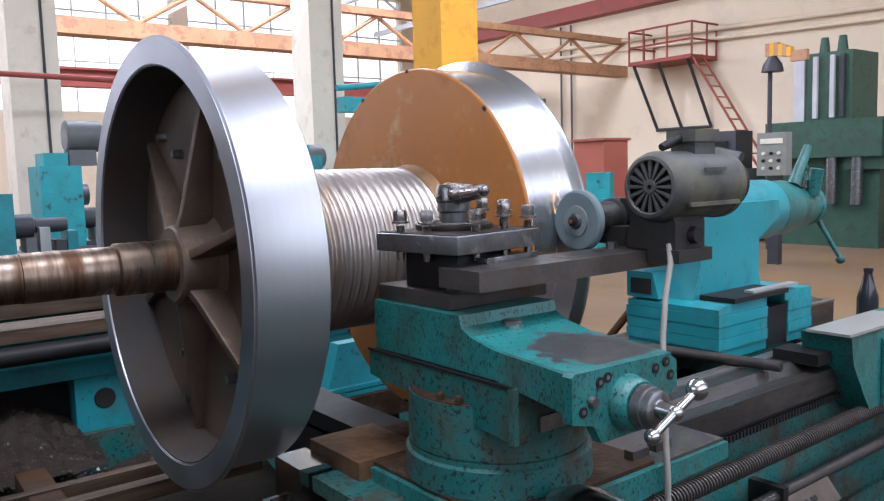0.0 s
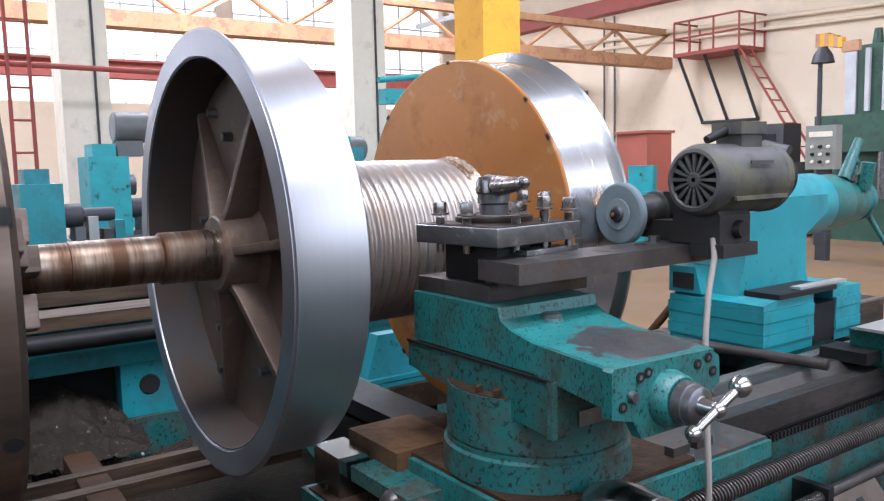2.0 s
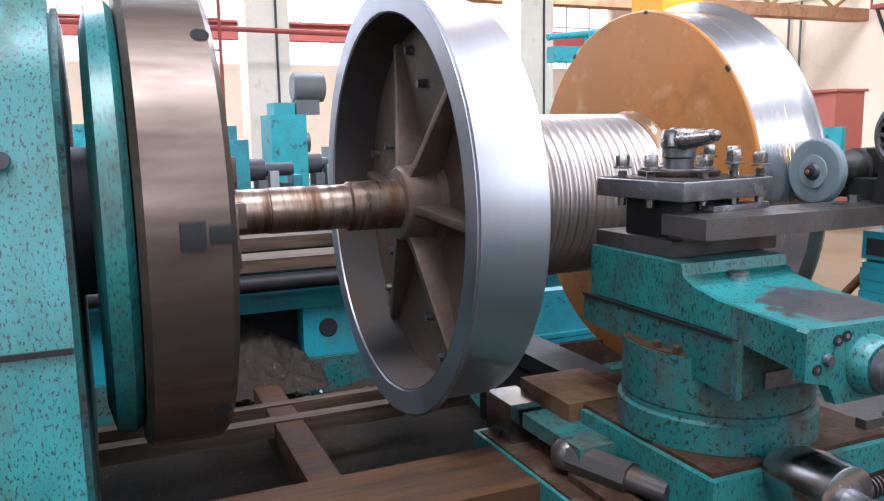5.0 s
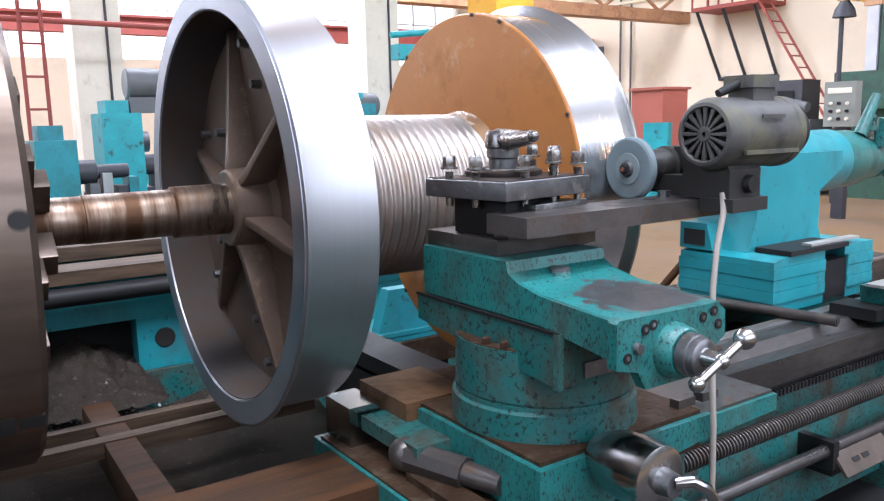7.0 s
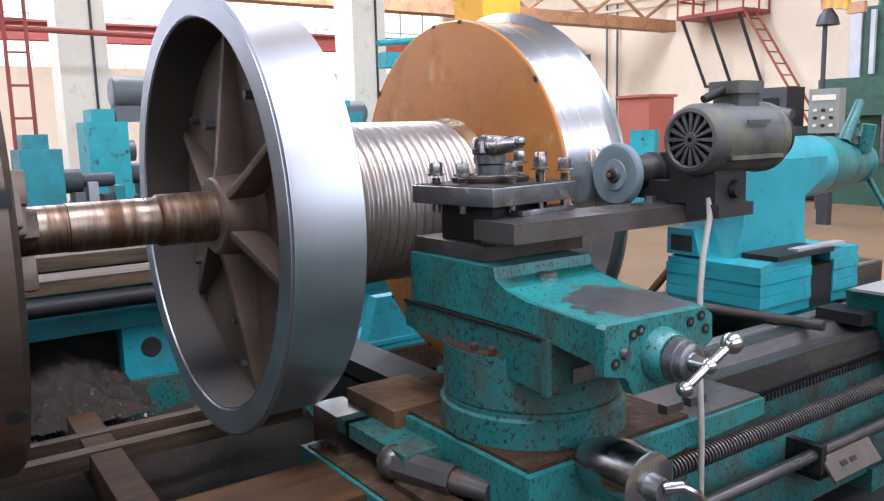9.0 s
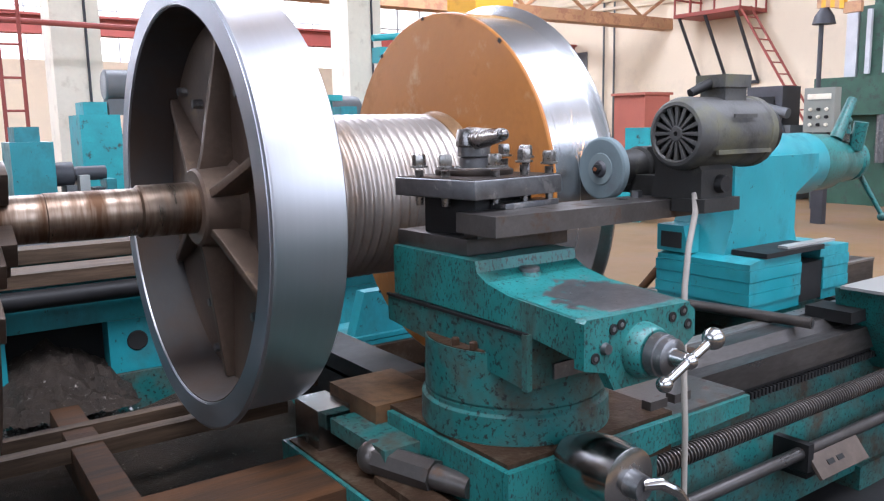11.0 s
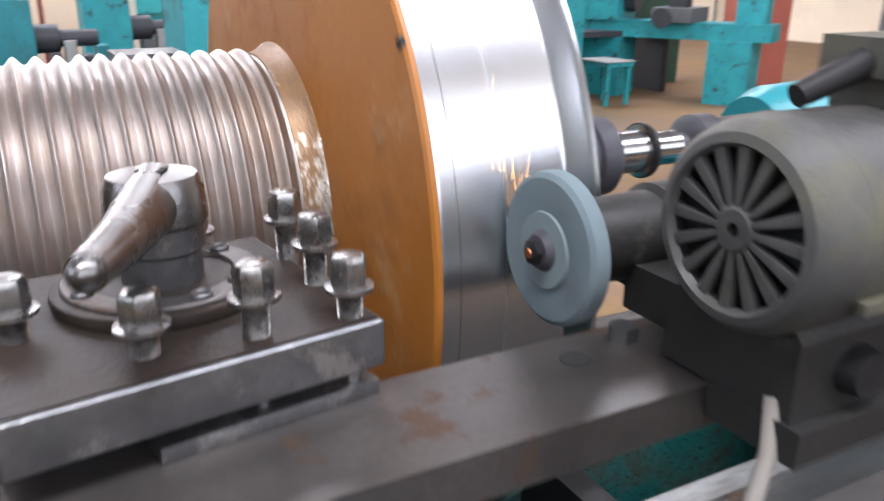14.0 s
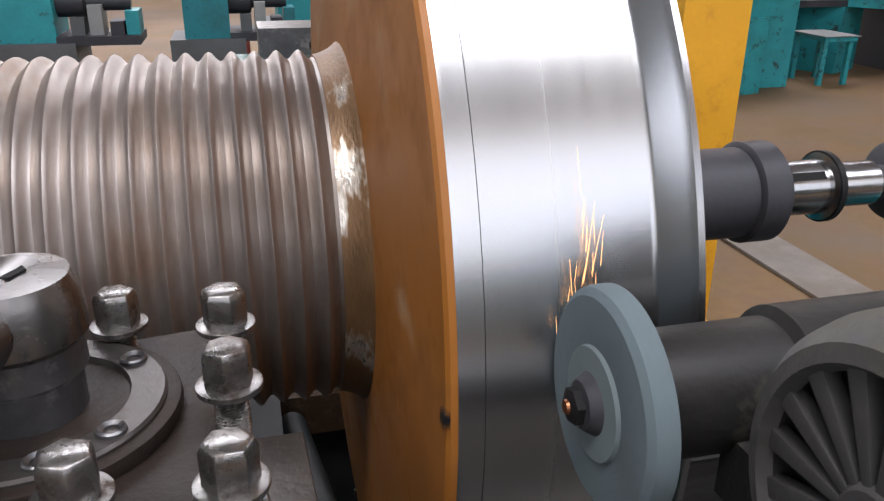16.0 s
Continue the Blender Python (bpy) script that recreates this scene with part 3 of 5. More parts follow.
def round_bars():
    s = thing("lead_screw", "dark greasy threaded lathe lead screw", "lead screw", at=(1.9, -0.6, -0.74))
    core = bmesh.new()
    turned(core, [(0.7, 0.022), (3.3, 0.022)], at=(0, -0.62, -0.7), seg=20)
    part("core", core, BLACK, s)
    # the helical thread
    th = bmesh.new()
    rows, seg, pitch = [], 20, 0.014
    n = int(1.75 / pitch * seg)
    for i in range(n):
        a = 2 * math.pi * i / seg
        x = 0.75 + pitch * i / seg
        rows.append([th.verts.new((x + dx, -0.62 + r * math.cos(a), -0.7 + r * math.sin(a))) for dx, r in ((-0.0045, 0.021), (-0.0022, 0.0285), (0.0022, 0.0285), (0.0045, 0.021))])
    for p, q in zip(rows, rows[1:]):
        for j in range(3):
            th.faces.new((p[j], p[j + 1], q[j + 1], q[j]))
    part("thread", th, BAR, s)
    f = thing("feed_shaft", "smooth dark lathe feed shaft", "feed shaft", at=(1.9, -0.6, -0.85))
    part("shaft", T([(0.62, 0.02), (3.3, 0.02)], at=(0, -0.62, -0.845), seg=20), WAYS, f)
    part("bracket", B(1.67, 1.7, -0.65, -0.53, -0.9, -0.81), BLACK, f, "black support bracket", bevel=0.01)
    part("end_bearing", B(3.2, 3.32, -0.7, -0.53, -0.95, -0.6), TEAL, f, bevel=0.01)
    k_ = thing("slotted_plate", "loose pale slotted steel plate by the bed", "plate", at=(1.8, -0.68, -0.92))
    m = pose(1.83, -0.66, -0.885, -38, 0, 0)
    pl = bmesh.new()
    box(pl, -0.14, 0.14, -0.006, 0.006, -0.04, 0.04, m=m)
    part("plate", pl, PLATE, k_, bevel=0.002)
    for dx in (-0.055, 0.0):
        part("slot", B(dx - 0.018, dx + 0.018, -0.0085, -0.0065, -0.008, 0.008, m=m), HOLE_SHADE, k_)
    part("stay", B(1.7, 1.96, -0.63, -0.53, -0.935, -0.92), BLACK, k_)


round_bars()


def lever_bar():
    r = thing("loose_bar", "dark steel pipe lying across the slideways", "pipe", at=(1.9, -0.15, -0.47))
    bm = bmesh.new()
    rod(bm, (1.755, 0.12, -0.477), (1.865, -0.53, -0.477), 0.019, 20)
    part("tube", bm, BAR, r)
    part("bore", R((1.8647, -0.529, -0.477), (1.86525, -0.5315, -0.477), 0.013, 16), HOLE_SHADE, r)


lever_bar()


def headstock():
    h = thing("headstock", "teal painted lathe headstock with rounded top", "headstock", at=(-1.3, 0, F))
    out = [(-0.5, F), (0.5, F), (0.5, 0.3), (0.42, 0.42), (0.2, 0.5), (-0.2, 0.5), (-0.42, 0.4), (-0.5, 0.27)]
    part("casing", P(out, "x", -2.2, -0.722), TEAL, h, bevel=0.02)
    part("front_flange", P([(-0.46, -0.6), (0.46, -0.6), (0.46, 0.25), (0.2, 0.42), (-0.2, 0.42), (-0.46, 0.24)], "x", -0.722, -0.712), TEAL_DARK, h, bevel=0.003)
    part("spindle_nose", T([(-0.714, 0.16), (-0.678, 0.16)], seg=40), DARKCAST, h)
    part("cover_plate", B(-1.15, -0.86, -0.512, -0.5, -0.14, 0.1), SHEET, h, "pale sheet metal cover plate", bevel=0.004)
    part("seam", B(-2.2, -0.723, -0.506, -0.499, -0.165, -0.155), HOLE_SHADE, h)
    for x, z in ((-0.86, -0.32), (-0.86, -0.45), (-0.8, 0.15), (-0.8, -0.7)):
        part("screw", T([(-0.52, 0.014), (-0.5, 0.014)], at=(x, 0, z), axis="y", seg=12), DARKCAST, h)
    part("lever_pad", B(-0.98, -0.78, -0.53, -0.5, -0.72, -0.42), TEAL_DARK, h, bevel=0.01)
    for z in (-0.5, -0.62):
        part("push_button", T([(-0.555, 0.022), (-0.53, 0.026)], at=(-0.87, 0, z), axis="y", seg=16), DARKCAST, h)


headstock()


def chuck():
    c = thing("chuck", "large brown worn steel four-jaw chuck gripping the shaft", "chuck", at=(-0.5, 0, 0))
    part("body", T([(-0.612, 0.30), (-0.612, 0.485), (-0.6, 0.5), (-0.462, 0.5), (-0.45, 0.488), (-0.45, 0.07), (-0.5, 0.07), (-0.5, 0.30)], seg=96, ring=True), CHUCK, c)
    part("back_plate", T([(-0.68, 0.16), (-0.68, 0.40), (-0.665, 0.46), (-0.63, 0.465), (-0.615, 0.45), (-0.615, 0.16)], seg=72, ring=True), TEAL, c, "worn pale teal back plate")
    for k in range(4):
        turn = spun(90 * k + 34)
        j = bmesh.new()
        v = box(j, -0.452, -0.425, -0.03, 0.03, 0.075, 0.36)
        v += box(j, -0.427, -0.37, -0.028, 0.028, 0.056, 0.13)
        v += box(j, -0.427, -0.4, -0.028, 0.028, 0.129, 0.2)
        bmesh.ops.transform(j, matrix=turn, verts=j.verts)
        part("jaw", j, CHUCK, c, "stepped steel jaw", bevel=0.003)
        s = bmesh.new()
        box(s, -0.548, -0.502, -0.026, 0.026, 0.488, 0.5025)
        box(s, -0.5, -0.455, -0.018, 0.018, 0.484, 0.5015)
        bmesh.ops.transform(s, matrix=turn, verts=s.verts)
        # Proud black patches, not recesses: the sockets' shade as colour.
        part("key_socket", s, HOLE_SHADE, c, "black patch for the shade in a jaw screw socket", bevel=0.006)
        s = bmesh.new()
        v = turned(s, [(0.49, 0.017), (0.5018, 0.017)], at=(-0.475, 0, 0), axis="z", seg=14)
        bmesh.ops.transform(s, matrix=spun(90 * k + 79), verts=s.verts)
        part("peg_hole", s, HOLE_SHADE, c)
    return c


CHUCK_OB = chuck()


def workpiece():
    w = thing("rope_drum", "big steel rope drum with two flanged wheels turning in the lathe", "rope drum", at=(0, 0, 0))
    # wheel next to the chuck: rim, web, hub, gussets
    part("rim", T([(0.0, 0.468), (0.0, 0.5255), (0.003, 0.532), (0.007, 0.531), (0.019, 0.503), (0.024, 0.5), (0.176, 0.5), (0.18, 0.496), (0.18, 0.455), (0.12, 0.45)], seg=128, ring=True), TREAD_MATT, w, "matt grey turned wheel rim")
    part("rim_face", T([(-0.002, 0.4705), (-0.002, 0.525), (0.001, 0.525), (0.001, 0.4705)], seg=128, ring=True), FACE, w, "grey turned rim face")
    part("rim_bore", T([(0.002, 0.4665), (0.132, 0.4495), (0.132, 0.448), (0.002, 0.464)], seg=96, ring=True), BORE, w, "dark cast inner rim")
    part("web", T([(0.128, 0.06), (0.122, 0.2), (0.118, 0.452), (0.15, 0.452), (0.15, 0.06)], seg=96, ring=True), INNER, w, "brown oily cast web")
    part("hub", T([(0.028, 0.06), (0.028, 0.088), (0.034, 0.094), (0.11, 0.1), (0.128, 0.118), (0.128, 0.06)], seg=56, ring=True), INNER, w, "brown cast hub")
    for k in range(6):
        g = P([(0.04, 0.09), (0.05, 0.13), (0.098, 0.448), (0.124, 0.45), (0.13, 0.09)], "y", -0.011, 0.011)
        bmesh.ops.transform(g, matrix=spun(60 * k + 12), verts=g.verts)
        part("gusset", g, INNER, w, "radial stiffening gusset", bevel=0.004)
        for a, r in ((22, 0.4), (33, 0.3)):
            n_ = bmesh.new()
            v = turned(n_, [(0.095, 0.011), (0.122, 0.013)], at=(0, 0, r), seg=6)
            bmesh.ops.transform(n_, matrix=spun(60 * k + a), verts=n_.verts)
            part("bolt_head", n_, STEEL, w)
    # shaft
    part("shaft", T([(-0.5, 0.05), (-0.45, 0.053), (-0.3, 0.053), (-0.298, 0.055), (-0.105, 0.055), (-0.1, 0.061), (0.03, 0.062)], seg=56), SHAFT, w, "machined shaft with brown bands")
    # grooved barrel
    prof, x, pitch = [(0.18, 0.2)], 0.185, 0.0262
    while x < 0.685:
        for q in range(8):
            prof.append((x + pitch * q / 8, 0.2135 + 0.0055 * math.sin(2 * math.pi * q / 8)))
        x += pitch
    prof += [(x + 0.004, 0.212), (x + 0.004, 0.2)]
    part("barrel", T(prof, seg=112), DRUM, w, "grooved brown-grey drum barrel")
    bead = [(0.706, 0.2), (0.706, 0.2125), (0.712, 0.214), (0.719, 0.2165), (0.726, 0.2195), (0.732, 0.2235), (0.7375, 0.2285), (0.742, 0.2295), (0.742, 0.2)]
    part("weld_bead", T(bead, seg=112, ring=True), WELD, w, "ground brown weld bead")
    # far wheel: rusty disc, bright tread, flange
    part("disc", T([(0.736, 0.2), (0.736, 0.25), (0.7435, 0.495), (0.7465, 0.499), (0.752, 0.499), (0.757, 0.2)], seg=128, ring=True), RUST, w, "orange rusty disc face")
    part("rim", T([(0.752, 0.45), (0.752, 0.4995), (0.756, 0.5005), (0.902, 0.5005), (0.907, 0.504), (0.919, 0.524), (0.924, 0.529), (0.93, 0.528), (0.93, 0.44)], seg=128, ring=True), TREAD, w, "bright ground wheel rim")
    for x, r in ((0.772, 0.5006),):
        part("scribed_line", T([(x, r), (x + 0.0006, r), (x + 0.0006, r - 0.004), (x, r - 0.004)], seg=128, ring=True), BLACK, w)
    part("back_web", T([(0.88, 0.06), (0.88, 0.45), (0.91, 0.45), (0.91, 0.06)], seg=96, ring=True), INNER, w)
    part("end_boss", T([(0.905, 0.03), (0.905, 0.066), (1.303, 0.066), (1.304, 0.069), (1.308, 0.074), (1.348, 0.074), (1.354, 0.068), (1.354, 0.03)], seg=56, ring=True), DARKCAST, w, "dark turned end boss")
    part("journal", T([(1.35, 0.041), (1.442, 0.041), (1.444, 0.051), (1.456, 0.051), (1.458, 0.034), (1.532, 0.034), (1.538, 0.02)], seg=48), CHROME, w, "bright journal with keyway")
    part("keyway", B(1.372, 1.43, -0.0415, -0.036, -0.006, 0.006), HOLE_SHADE, w, bevel=0.003)
    part("collar", T([(1.445, 0.05), (1.445, 0.0535), (1.454, 0.0535), (1.454, 0.05)], seg=40, ring=True), BLACK, w)
    for k in range(10):
        p = bmesh.new()
        box(p, 0.7405, 0.7475, -0.004, 0.006 + 0.003 * (k % 3), 0.489, 0.4985)
        bmesh.ops.transform(p, matrix=spun(36 * k + 7 * (k % 4)), verts=p.verts)
        part("edge_nick", p, BLACK, w)
    return w


WORK_OB = workpiece()


def tailstock():
    t = thing("tailstock", "bright teal lathe tailstock with crank wheel", "tailstock", at=(2.1, 0, BED_Z))
    # four stacked packing layers with dark seams, a recess and an end block
    for k, (z0, inset) in enumerate(((BED_Z + 0.002, 0.006), (-0.458, 0.0), (-0.416, 0.002), (-0.374, 0.0))):
        part("packing_layer", B(1.84 + inset, 2.16, -0.31 + inset, 0.1 - inset, z0, z0 + 0.0405), CYAN, t, bevel=0.004)
        part("packing_layer", B(2.32, 2.5 - inset, -0.305 + inset, 0.1 - inset, z0, z0 + 0.0405), CYAN, t, bevel=0.004)
    part("seam_core", B(1.85, 2.49, -0.298, 0.09, BED_Z + 0.01, -0.345), BLACK, t)
    part("top_layer", P([(1.845, -0.332), (2.16, -0.332), (2.16, -0.3), (1.9, -0.3), (1.845, -0.312)], "y", -0.305, 0.095), CYAN, t, bevel=0.006)
    part("top_layer", B(2.3, 2.5, -0.3, 0.095, -0.332, -0.296), CYAN, t, bevel=0.008)
    part("nose_box", P([(-0.05, -0.3), (0.1, -0.3), (0.1, -0.2), (-0.02, -0.2)], "x", 1.845, 2.0), CYAN, t, bevel=0.008)
    # Black slab painted as the shade of a recess.
    part("nose_window", B(1.842, 1.85, -0.015, 0.08, -0.285, -0.225), HOLE_SHADE, t, "black panel for the shade of a square recess")
    col = P([(1.9, -0.3), (2.37, -0.3), (2.35, -0.24), (2.35, -0.1), (2.5, -0.02), (2.5, 0.05), (1.95, 0.05), (1.95, -0.18)], "y", -0.16, 0.1)
    part("body", col, CYAN, t, bevel=0.04, steps=3)
    part("barrel", T([(1.74, 0.085), (1.79, 0.105), (2.1, 0.115), (2.3, 0.128), (2.64, 0.13), (2.66, 0.12)], seg=48), CYAN, t, bevel=0.004)
    part("end_cap", T([(2.655, 0.122), (2.8, 0.122), (2.85, 0.1), (2.98, 0.095), (3.0, 0.075)], seg=40), TEAL, t, "greyish teal screw housing")
    part("quill", T([(1.62, 0.05), (1.76, 0.05)], seg=40), WAYS, t, "oiled steel quill")
    part("centre", T([(1.522, 0.004), (1.556, 0.026), (1.564, 0.05), (1.574, 0.06), (1.62, 0.06), (1.626, 0.05)], seg=36), DARKCAST, t, "dark live centre")
    part("hand_wheel", T([(3.0, 0.03), (3.0, 0.085), (3.01, 0.095), (3.035, 0.095), (3.045, 0.085), (3.045, 0.03)], seg=40), TEAL, t)
    crank = bmesh.new()
    rod(crank, (3.055, 0, 0), (3.1, -0.13, -0.25), 0.014, 12, 0.01)
    ball(crank, (3.102, -0.13, -0.255), 0.021)
    part("crank_arm", crank, TEAL_DARK, t)
    crank = bmesh.new()
    rod(crank, (3.055, 0, 0), (3.06, 0.03, 0.17), 0.013, 12, 0.01)
    ball(crank, (3.06, 0.03, 0.175), 0.02)
    part("crank_arm", crank, TEAL_DARK, t)
    cl = bmesh.new()
    rod(cl, (2.8, -0.06, 0.1), (2.9, -0.07, 0.27), 0.028, 14, 0.02)
    part("clamp_lever", cl, TEAL, t)
    part("clamp_boss", R((2.93, -0.08, 0.05), (2.93, -0.1, 0.17), 0.03, 16), TEAL, t)
    part("nut", T([(0.09, 0.03), (0.12, 0.03)], at=(2.9, -0.05, 0.0), axis="z", seg=6), CHROME, t)
    part("tray", B(1.93, 2.3, -0.315, -0.17, -0.298, -0.28), BLACK, t, "dark oily tray ledge", bevel=0.004)
    part("strip", B(2.08, 2.4, -0.3, -0.26, -0.279, -0.27), SHEET, t, "loose bright strip")


tailstock()


def bed_cover():
    a = thing("apron_box", "teal cast box with a pale sheet lid at the bed's end", "machine box", at=(2.4, -0.6, -0.7))
    part("casting", P([(2.12, -0.4), (2.76, -0.4), (2.76, -0.74), (2.28, -0.7), (2.22, -0.62), (2.14, -0.5)], "y", -0.64, -0.46), TEAL, a, bevel=0.01)
    part("side_panel", B(2.35, 2.72, -0.652, -0.642, -0.68, -0.44), TEAL, a, bevel=0.004)
    part("lid", B(2.1, 2.62, -0.645, -0.49, -0.398, -0.388), SHEET, a, "pale bare sheet lid", bevel=0.002)
    part("guard", B(2.04, 2.16, -0.565, -0.4, -0.503, -0.462), BLACK, a, "dark rounded slideway guard", bevel=0.035, steps=4)
    part("stem", R((2.54, -0.665, -0.5), (2.54, -0.68, -0.78), 0.011), TEAL, a)
    b = thing("bottle", "dark glass bottle standing on the bed way", "bottle", at=(2.8, -0.39, -0.5))
    part("body", T([(-0.5, 0.038), (-0.495, 0.042), (-0.37, 0.042), (-0.32, 0.028), (-0.275, 0.017), (-0.262, 0.016), (-0.26, 0.019), (-0.247, 0.019)], at=(2.8, -0.39, 0), axis="z", seg=28), BOTTLE, b)


bed_cover()

# ---- carriage, compound slide, tool post ----


def carriage():
    c = thing("carriage", "teal lathe carriage with grimy saddle and apron", "carriage", at=(0.5, -0.5, -0.6))
    part("saddle_wing", B(0.2, 1.0, -0.58, -0.34, -0.505, -0.47), TEAL_DARK, c, bevel=0.008)
    part("cross_slide", B(0.3, 0.76, -0.85, -0.26, -0.52, -0.432), GREASE, c, "brown greasy cross slide", bevel=0.012)
    part("slide_side", B(0.286, 0.3, -0.85, -0.45, -0.545, -0.44), TEAL, c)
    part("slide_front", P([(0.286, -0.44), (0.78, -0.44), (0.78, -0.49), (0.5, -0.52), (0.42, -0.66), (0.286, -0.66)], "y", -0.868, -0.852), TEAL, c, bevel=0.006)
    part("brown_block", B(0.262, 0.44, -0.44, -0.22, -0.6, -0.428), BROWN, c, "rusty brown slide end", bevel=0.02)
    part("right_wing", P([(0.762, -0.46), (1.05, -0.46), (1.05, -0.5), (0.762, -0.51)], "y", -0.845, -0.58), TEAL, c, bevel=0.008)
    part("wing_top", B(0.765, 1.045, -0.835, -0.6, -0.459, -0.452), BAR, c, bevel=0.003)
    for x in (0.72, 0.8):
        part("clamp_strip", B(x, x + 0.055, -0.825, -0.8, -0.432, -0.412), BAR, c, bevel=0.003)
    part("apron", B(0.14, 0.72, -0.88, -0.75, -0.98, -0.63), TEAL_DARK, c, bevel=0.015)
    part("saddle_left", B(0.14, 0.3, -0.9, -0.2, -0.64, -0.552), TEAL, c, bevel=0.008)
    part("saddle_left_top", B(0.15, 0.285, -0.88, -0.22, -0.5525, -0.547), GREASE, c)
    # Polished block added here to stand in for a white glint.
    part("bright_ledge", B(0.175, 0.256, -0.33, -0.205, -0.548, -0.452), CHROME, c, "polished ledge added for a white glint", bevel=0.004)
    part("screw_guard", B(0.76, 0.8, -0.78, -0.58, -0.86, -0.56), TEAL, c, bevel=0.006)
    part("guard_screw", T([(-0.79, 0.012), (-0.78, 0.014)], at=(0.78, 0, -0.78), axis="y", seg=6), STEEL, c)
    # chrome dial and its handle
    part("dial", T([(-1.015, 0.05), (-1.01, 0.062), (-0.955, 0.066), (-0.905, 0.06), (-0.86, 0.04)], at=(0.445, 0, -0.445), axis="y", seg=40), CHROME, c, "polished round feed dial")
    part("dial_core", T([(-1.045, 0.022), (-1.013, 0.026)], at=(0.445, 0, -0.445), axis="y", seg=24), STEEL, c)
    h = bmesh.new()
    pipe(h, [(0.445, -1.04, -0.44), (0.475, -1.055, -0.44), (0.515, -1.06, -0.465), (0.545, -1.06, -0.505)], 0.011)
    ball(h, (0.547, -1.06, -0.512), 0.018)
    part("dial_handle", h, CHROME, c)
    # the short dark spindle lying in front
    lv = bmesh.new()
    rod(lv, (0.21, -0.517, -0.505), (0.262, -0.67, -0.508), 0.034, 8)
    rod(lv, (0.262, -0.67, -0.508), (0.29, -0.75, -0.51), 0.026, 20, 0.022)
    ball(lv, (0.21, -0.517, -0.505), 0.037)
    part("lever", lv, BAR, c, "dark greasy feed lever")
    part("lever_rest", B(0.19, 0.25, -0.8, -0.55, -0.548, -0.53), GREASE, c, bevel=0.01)
    return c


carriage()


def compound():
    c = thing("compound_slide", "chipped teal compound slide on a round swivel base", "compound slide", at=(0.48, -0.66, -0.43))
    part("swivel_base", T([(-0.432, 0.2), (-0.431, 0.202), (-0.376, 0.2005), (-0.374, 0.1985), (-0.373, 0.195), (-0.371, 0.193), (-0.362, 0.193), (-0.361, 0.188), (-0.357, 0.188), (-0.356, 0.193), (-0.25, 0.191)], at=(0.495, -0.64, 0), axis="z", seg=64), TEAL_DARK, c, "grimy round swivel base")
    part("lower_slide", P([(-0.385, -0.25), (-0.86, -0.295), (-0.86, -0.192), (-0.385, -0.192)], "x", 0.336, 0.622), TEAL_DARK, c, bevel=0.006)
    part("lower_edge", P([(-0.383, -0.194), (-0.383, -0.188), (-0.862, -0.188), (-0.862, -0.194)], "x", 0.333, 0.34), BLACK, c, "grease-filled slide joint")
    part("corner_post", B(0.332, 0.345, -0.866, -0.852, -0.296, -0.19), TEAL, c, bevel=0.003)
    part("upper_slide", P([(-0.4, -0.187), (-0.4, -0.078), (-0.70, -0.078), (-0.705, -0.1), (-0.735, -0.116), (-0.80, -0.13), (-1.0, -0.144), (-1.0, -0.215), (-0.8, -0.187)], "x", 0.345, 0.612), TEAL, c, bevel=0.005)
    wt = bmesh.new()
    rows = []
    for i in range(41):
        y = -0.735 - 0.262 * i / 40
        z = -0.116 - 0.014 * (-0.735 - y) / 0.065 if y > -0.8 else -0.13 - 0.014 * (-0.8 - y) / 0.2
        rows.append([wt.verts.new((0.352 + 0.253 * j / 12, y, z + 0.0011)) for j in range(13)])
    for p, q in zip(rows, rows[1:]):
        for j in range(12):
            wt.faces.new((p[j], q[j], q[j + 1], p[j + 1]))
    part("worn_top", wt, WORN_TOP, c, "worn slide top, teal rubbed to bare steel")
    # end plate with its socket screws
    part("front_plate", P([(0.318, -0.137), (0.325, -0.131), (0.575, -0.136), (0.598, -0.152), (0.6, -0.2), (0.562, -0.222), (0.53, -0.262), (0.39, -0.262), (0.37, -0.228), (0.318, -0.215)], "y", -1.022, -1.0), TEAL, c, bevel=0.004)
    for x, z in ((0.385, -0.155), (0.343, -0.198), (0.535, -0.157), (0.578, -0.176), (0.404, -0.15), (0.565, -0.15)):
        sk = part("socket_screw", T([(-1.0245, 0.0095), (-1.021, 0.0095)], at=(x, 0, z), axis="y", seg=16), BLACK, c)
        part("socket", T([(-1.0252, 0.0045), (-1.0242, 0.0045)], at=(x, 0, z), axis="y", seg=6), STEEL, sk)
    part("small_plug", T([(-1.031, 0.009), (-1.021, 0.011)], at=(0.366, 0, -0.185), axis="y", seg=16), STEEL, c, "bare round plug")
    part("screw_bearing", T([(-1.052, 0.041), (-1.048, 0.045), (-1.022, 0.05)], at=(0.457, 0, -0.203), axis="y", seg=36), TEAL, c)
    part("dial", T([(-1.092, 0.027), (-1.088, 0.033), (-1.074, 0.034), (-1.073, 0.037), (-1.055, 0.038), (-1.05, 0.03)], at=(0.457, 0, -0.203), axis="y", seg=40), STEEL, c, "scuffed graduated dial")
    part("crank_hub", T([(-1.125, 0.012), (-1.09, 0.017)], at=(0.455, 0, -0.2), axis="y", seg=18), CHROME, c)
    h = bmesh.new()
    a, b_ = Vector((0.394, -1.123, -0.226)), Vector((0.512, -1.125, -0.171))
    rod(h, a, b_, 0.0075, 14)
    ball(h, a, 0.0135, 18), ball(h, b_, 0.019, 18), ball(h, (0.455, -1.123, -0.2), 0.0135, 18)
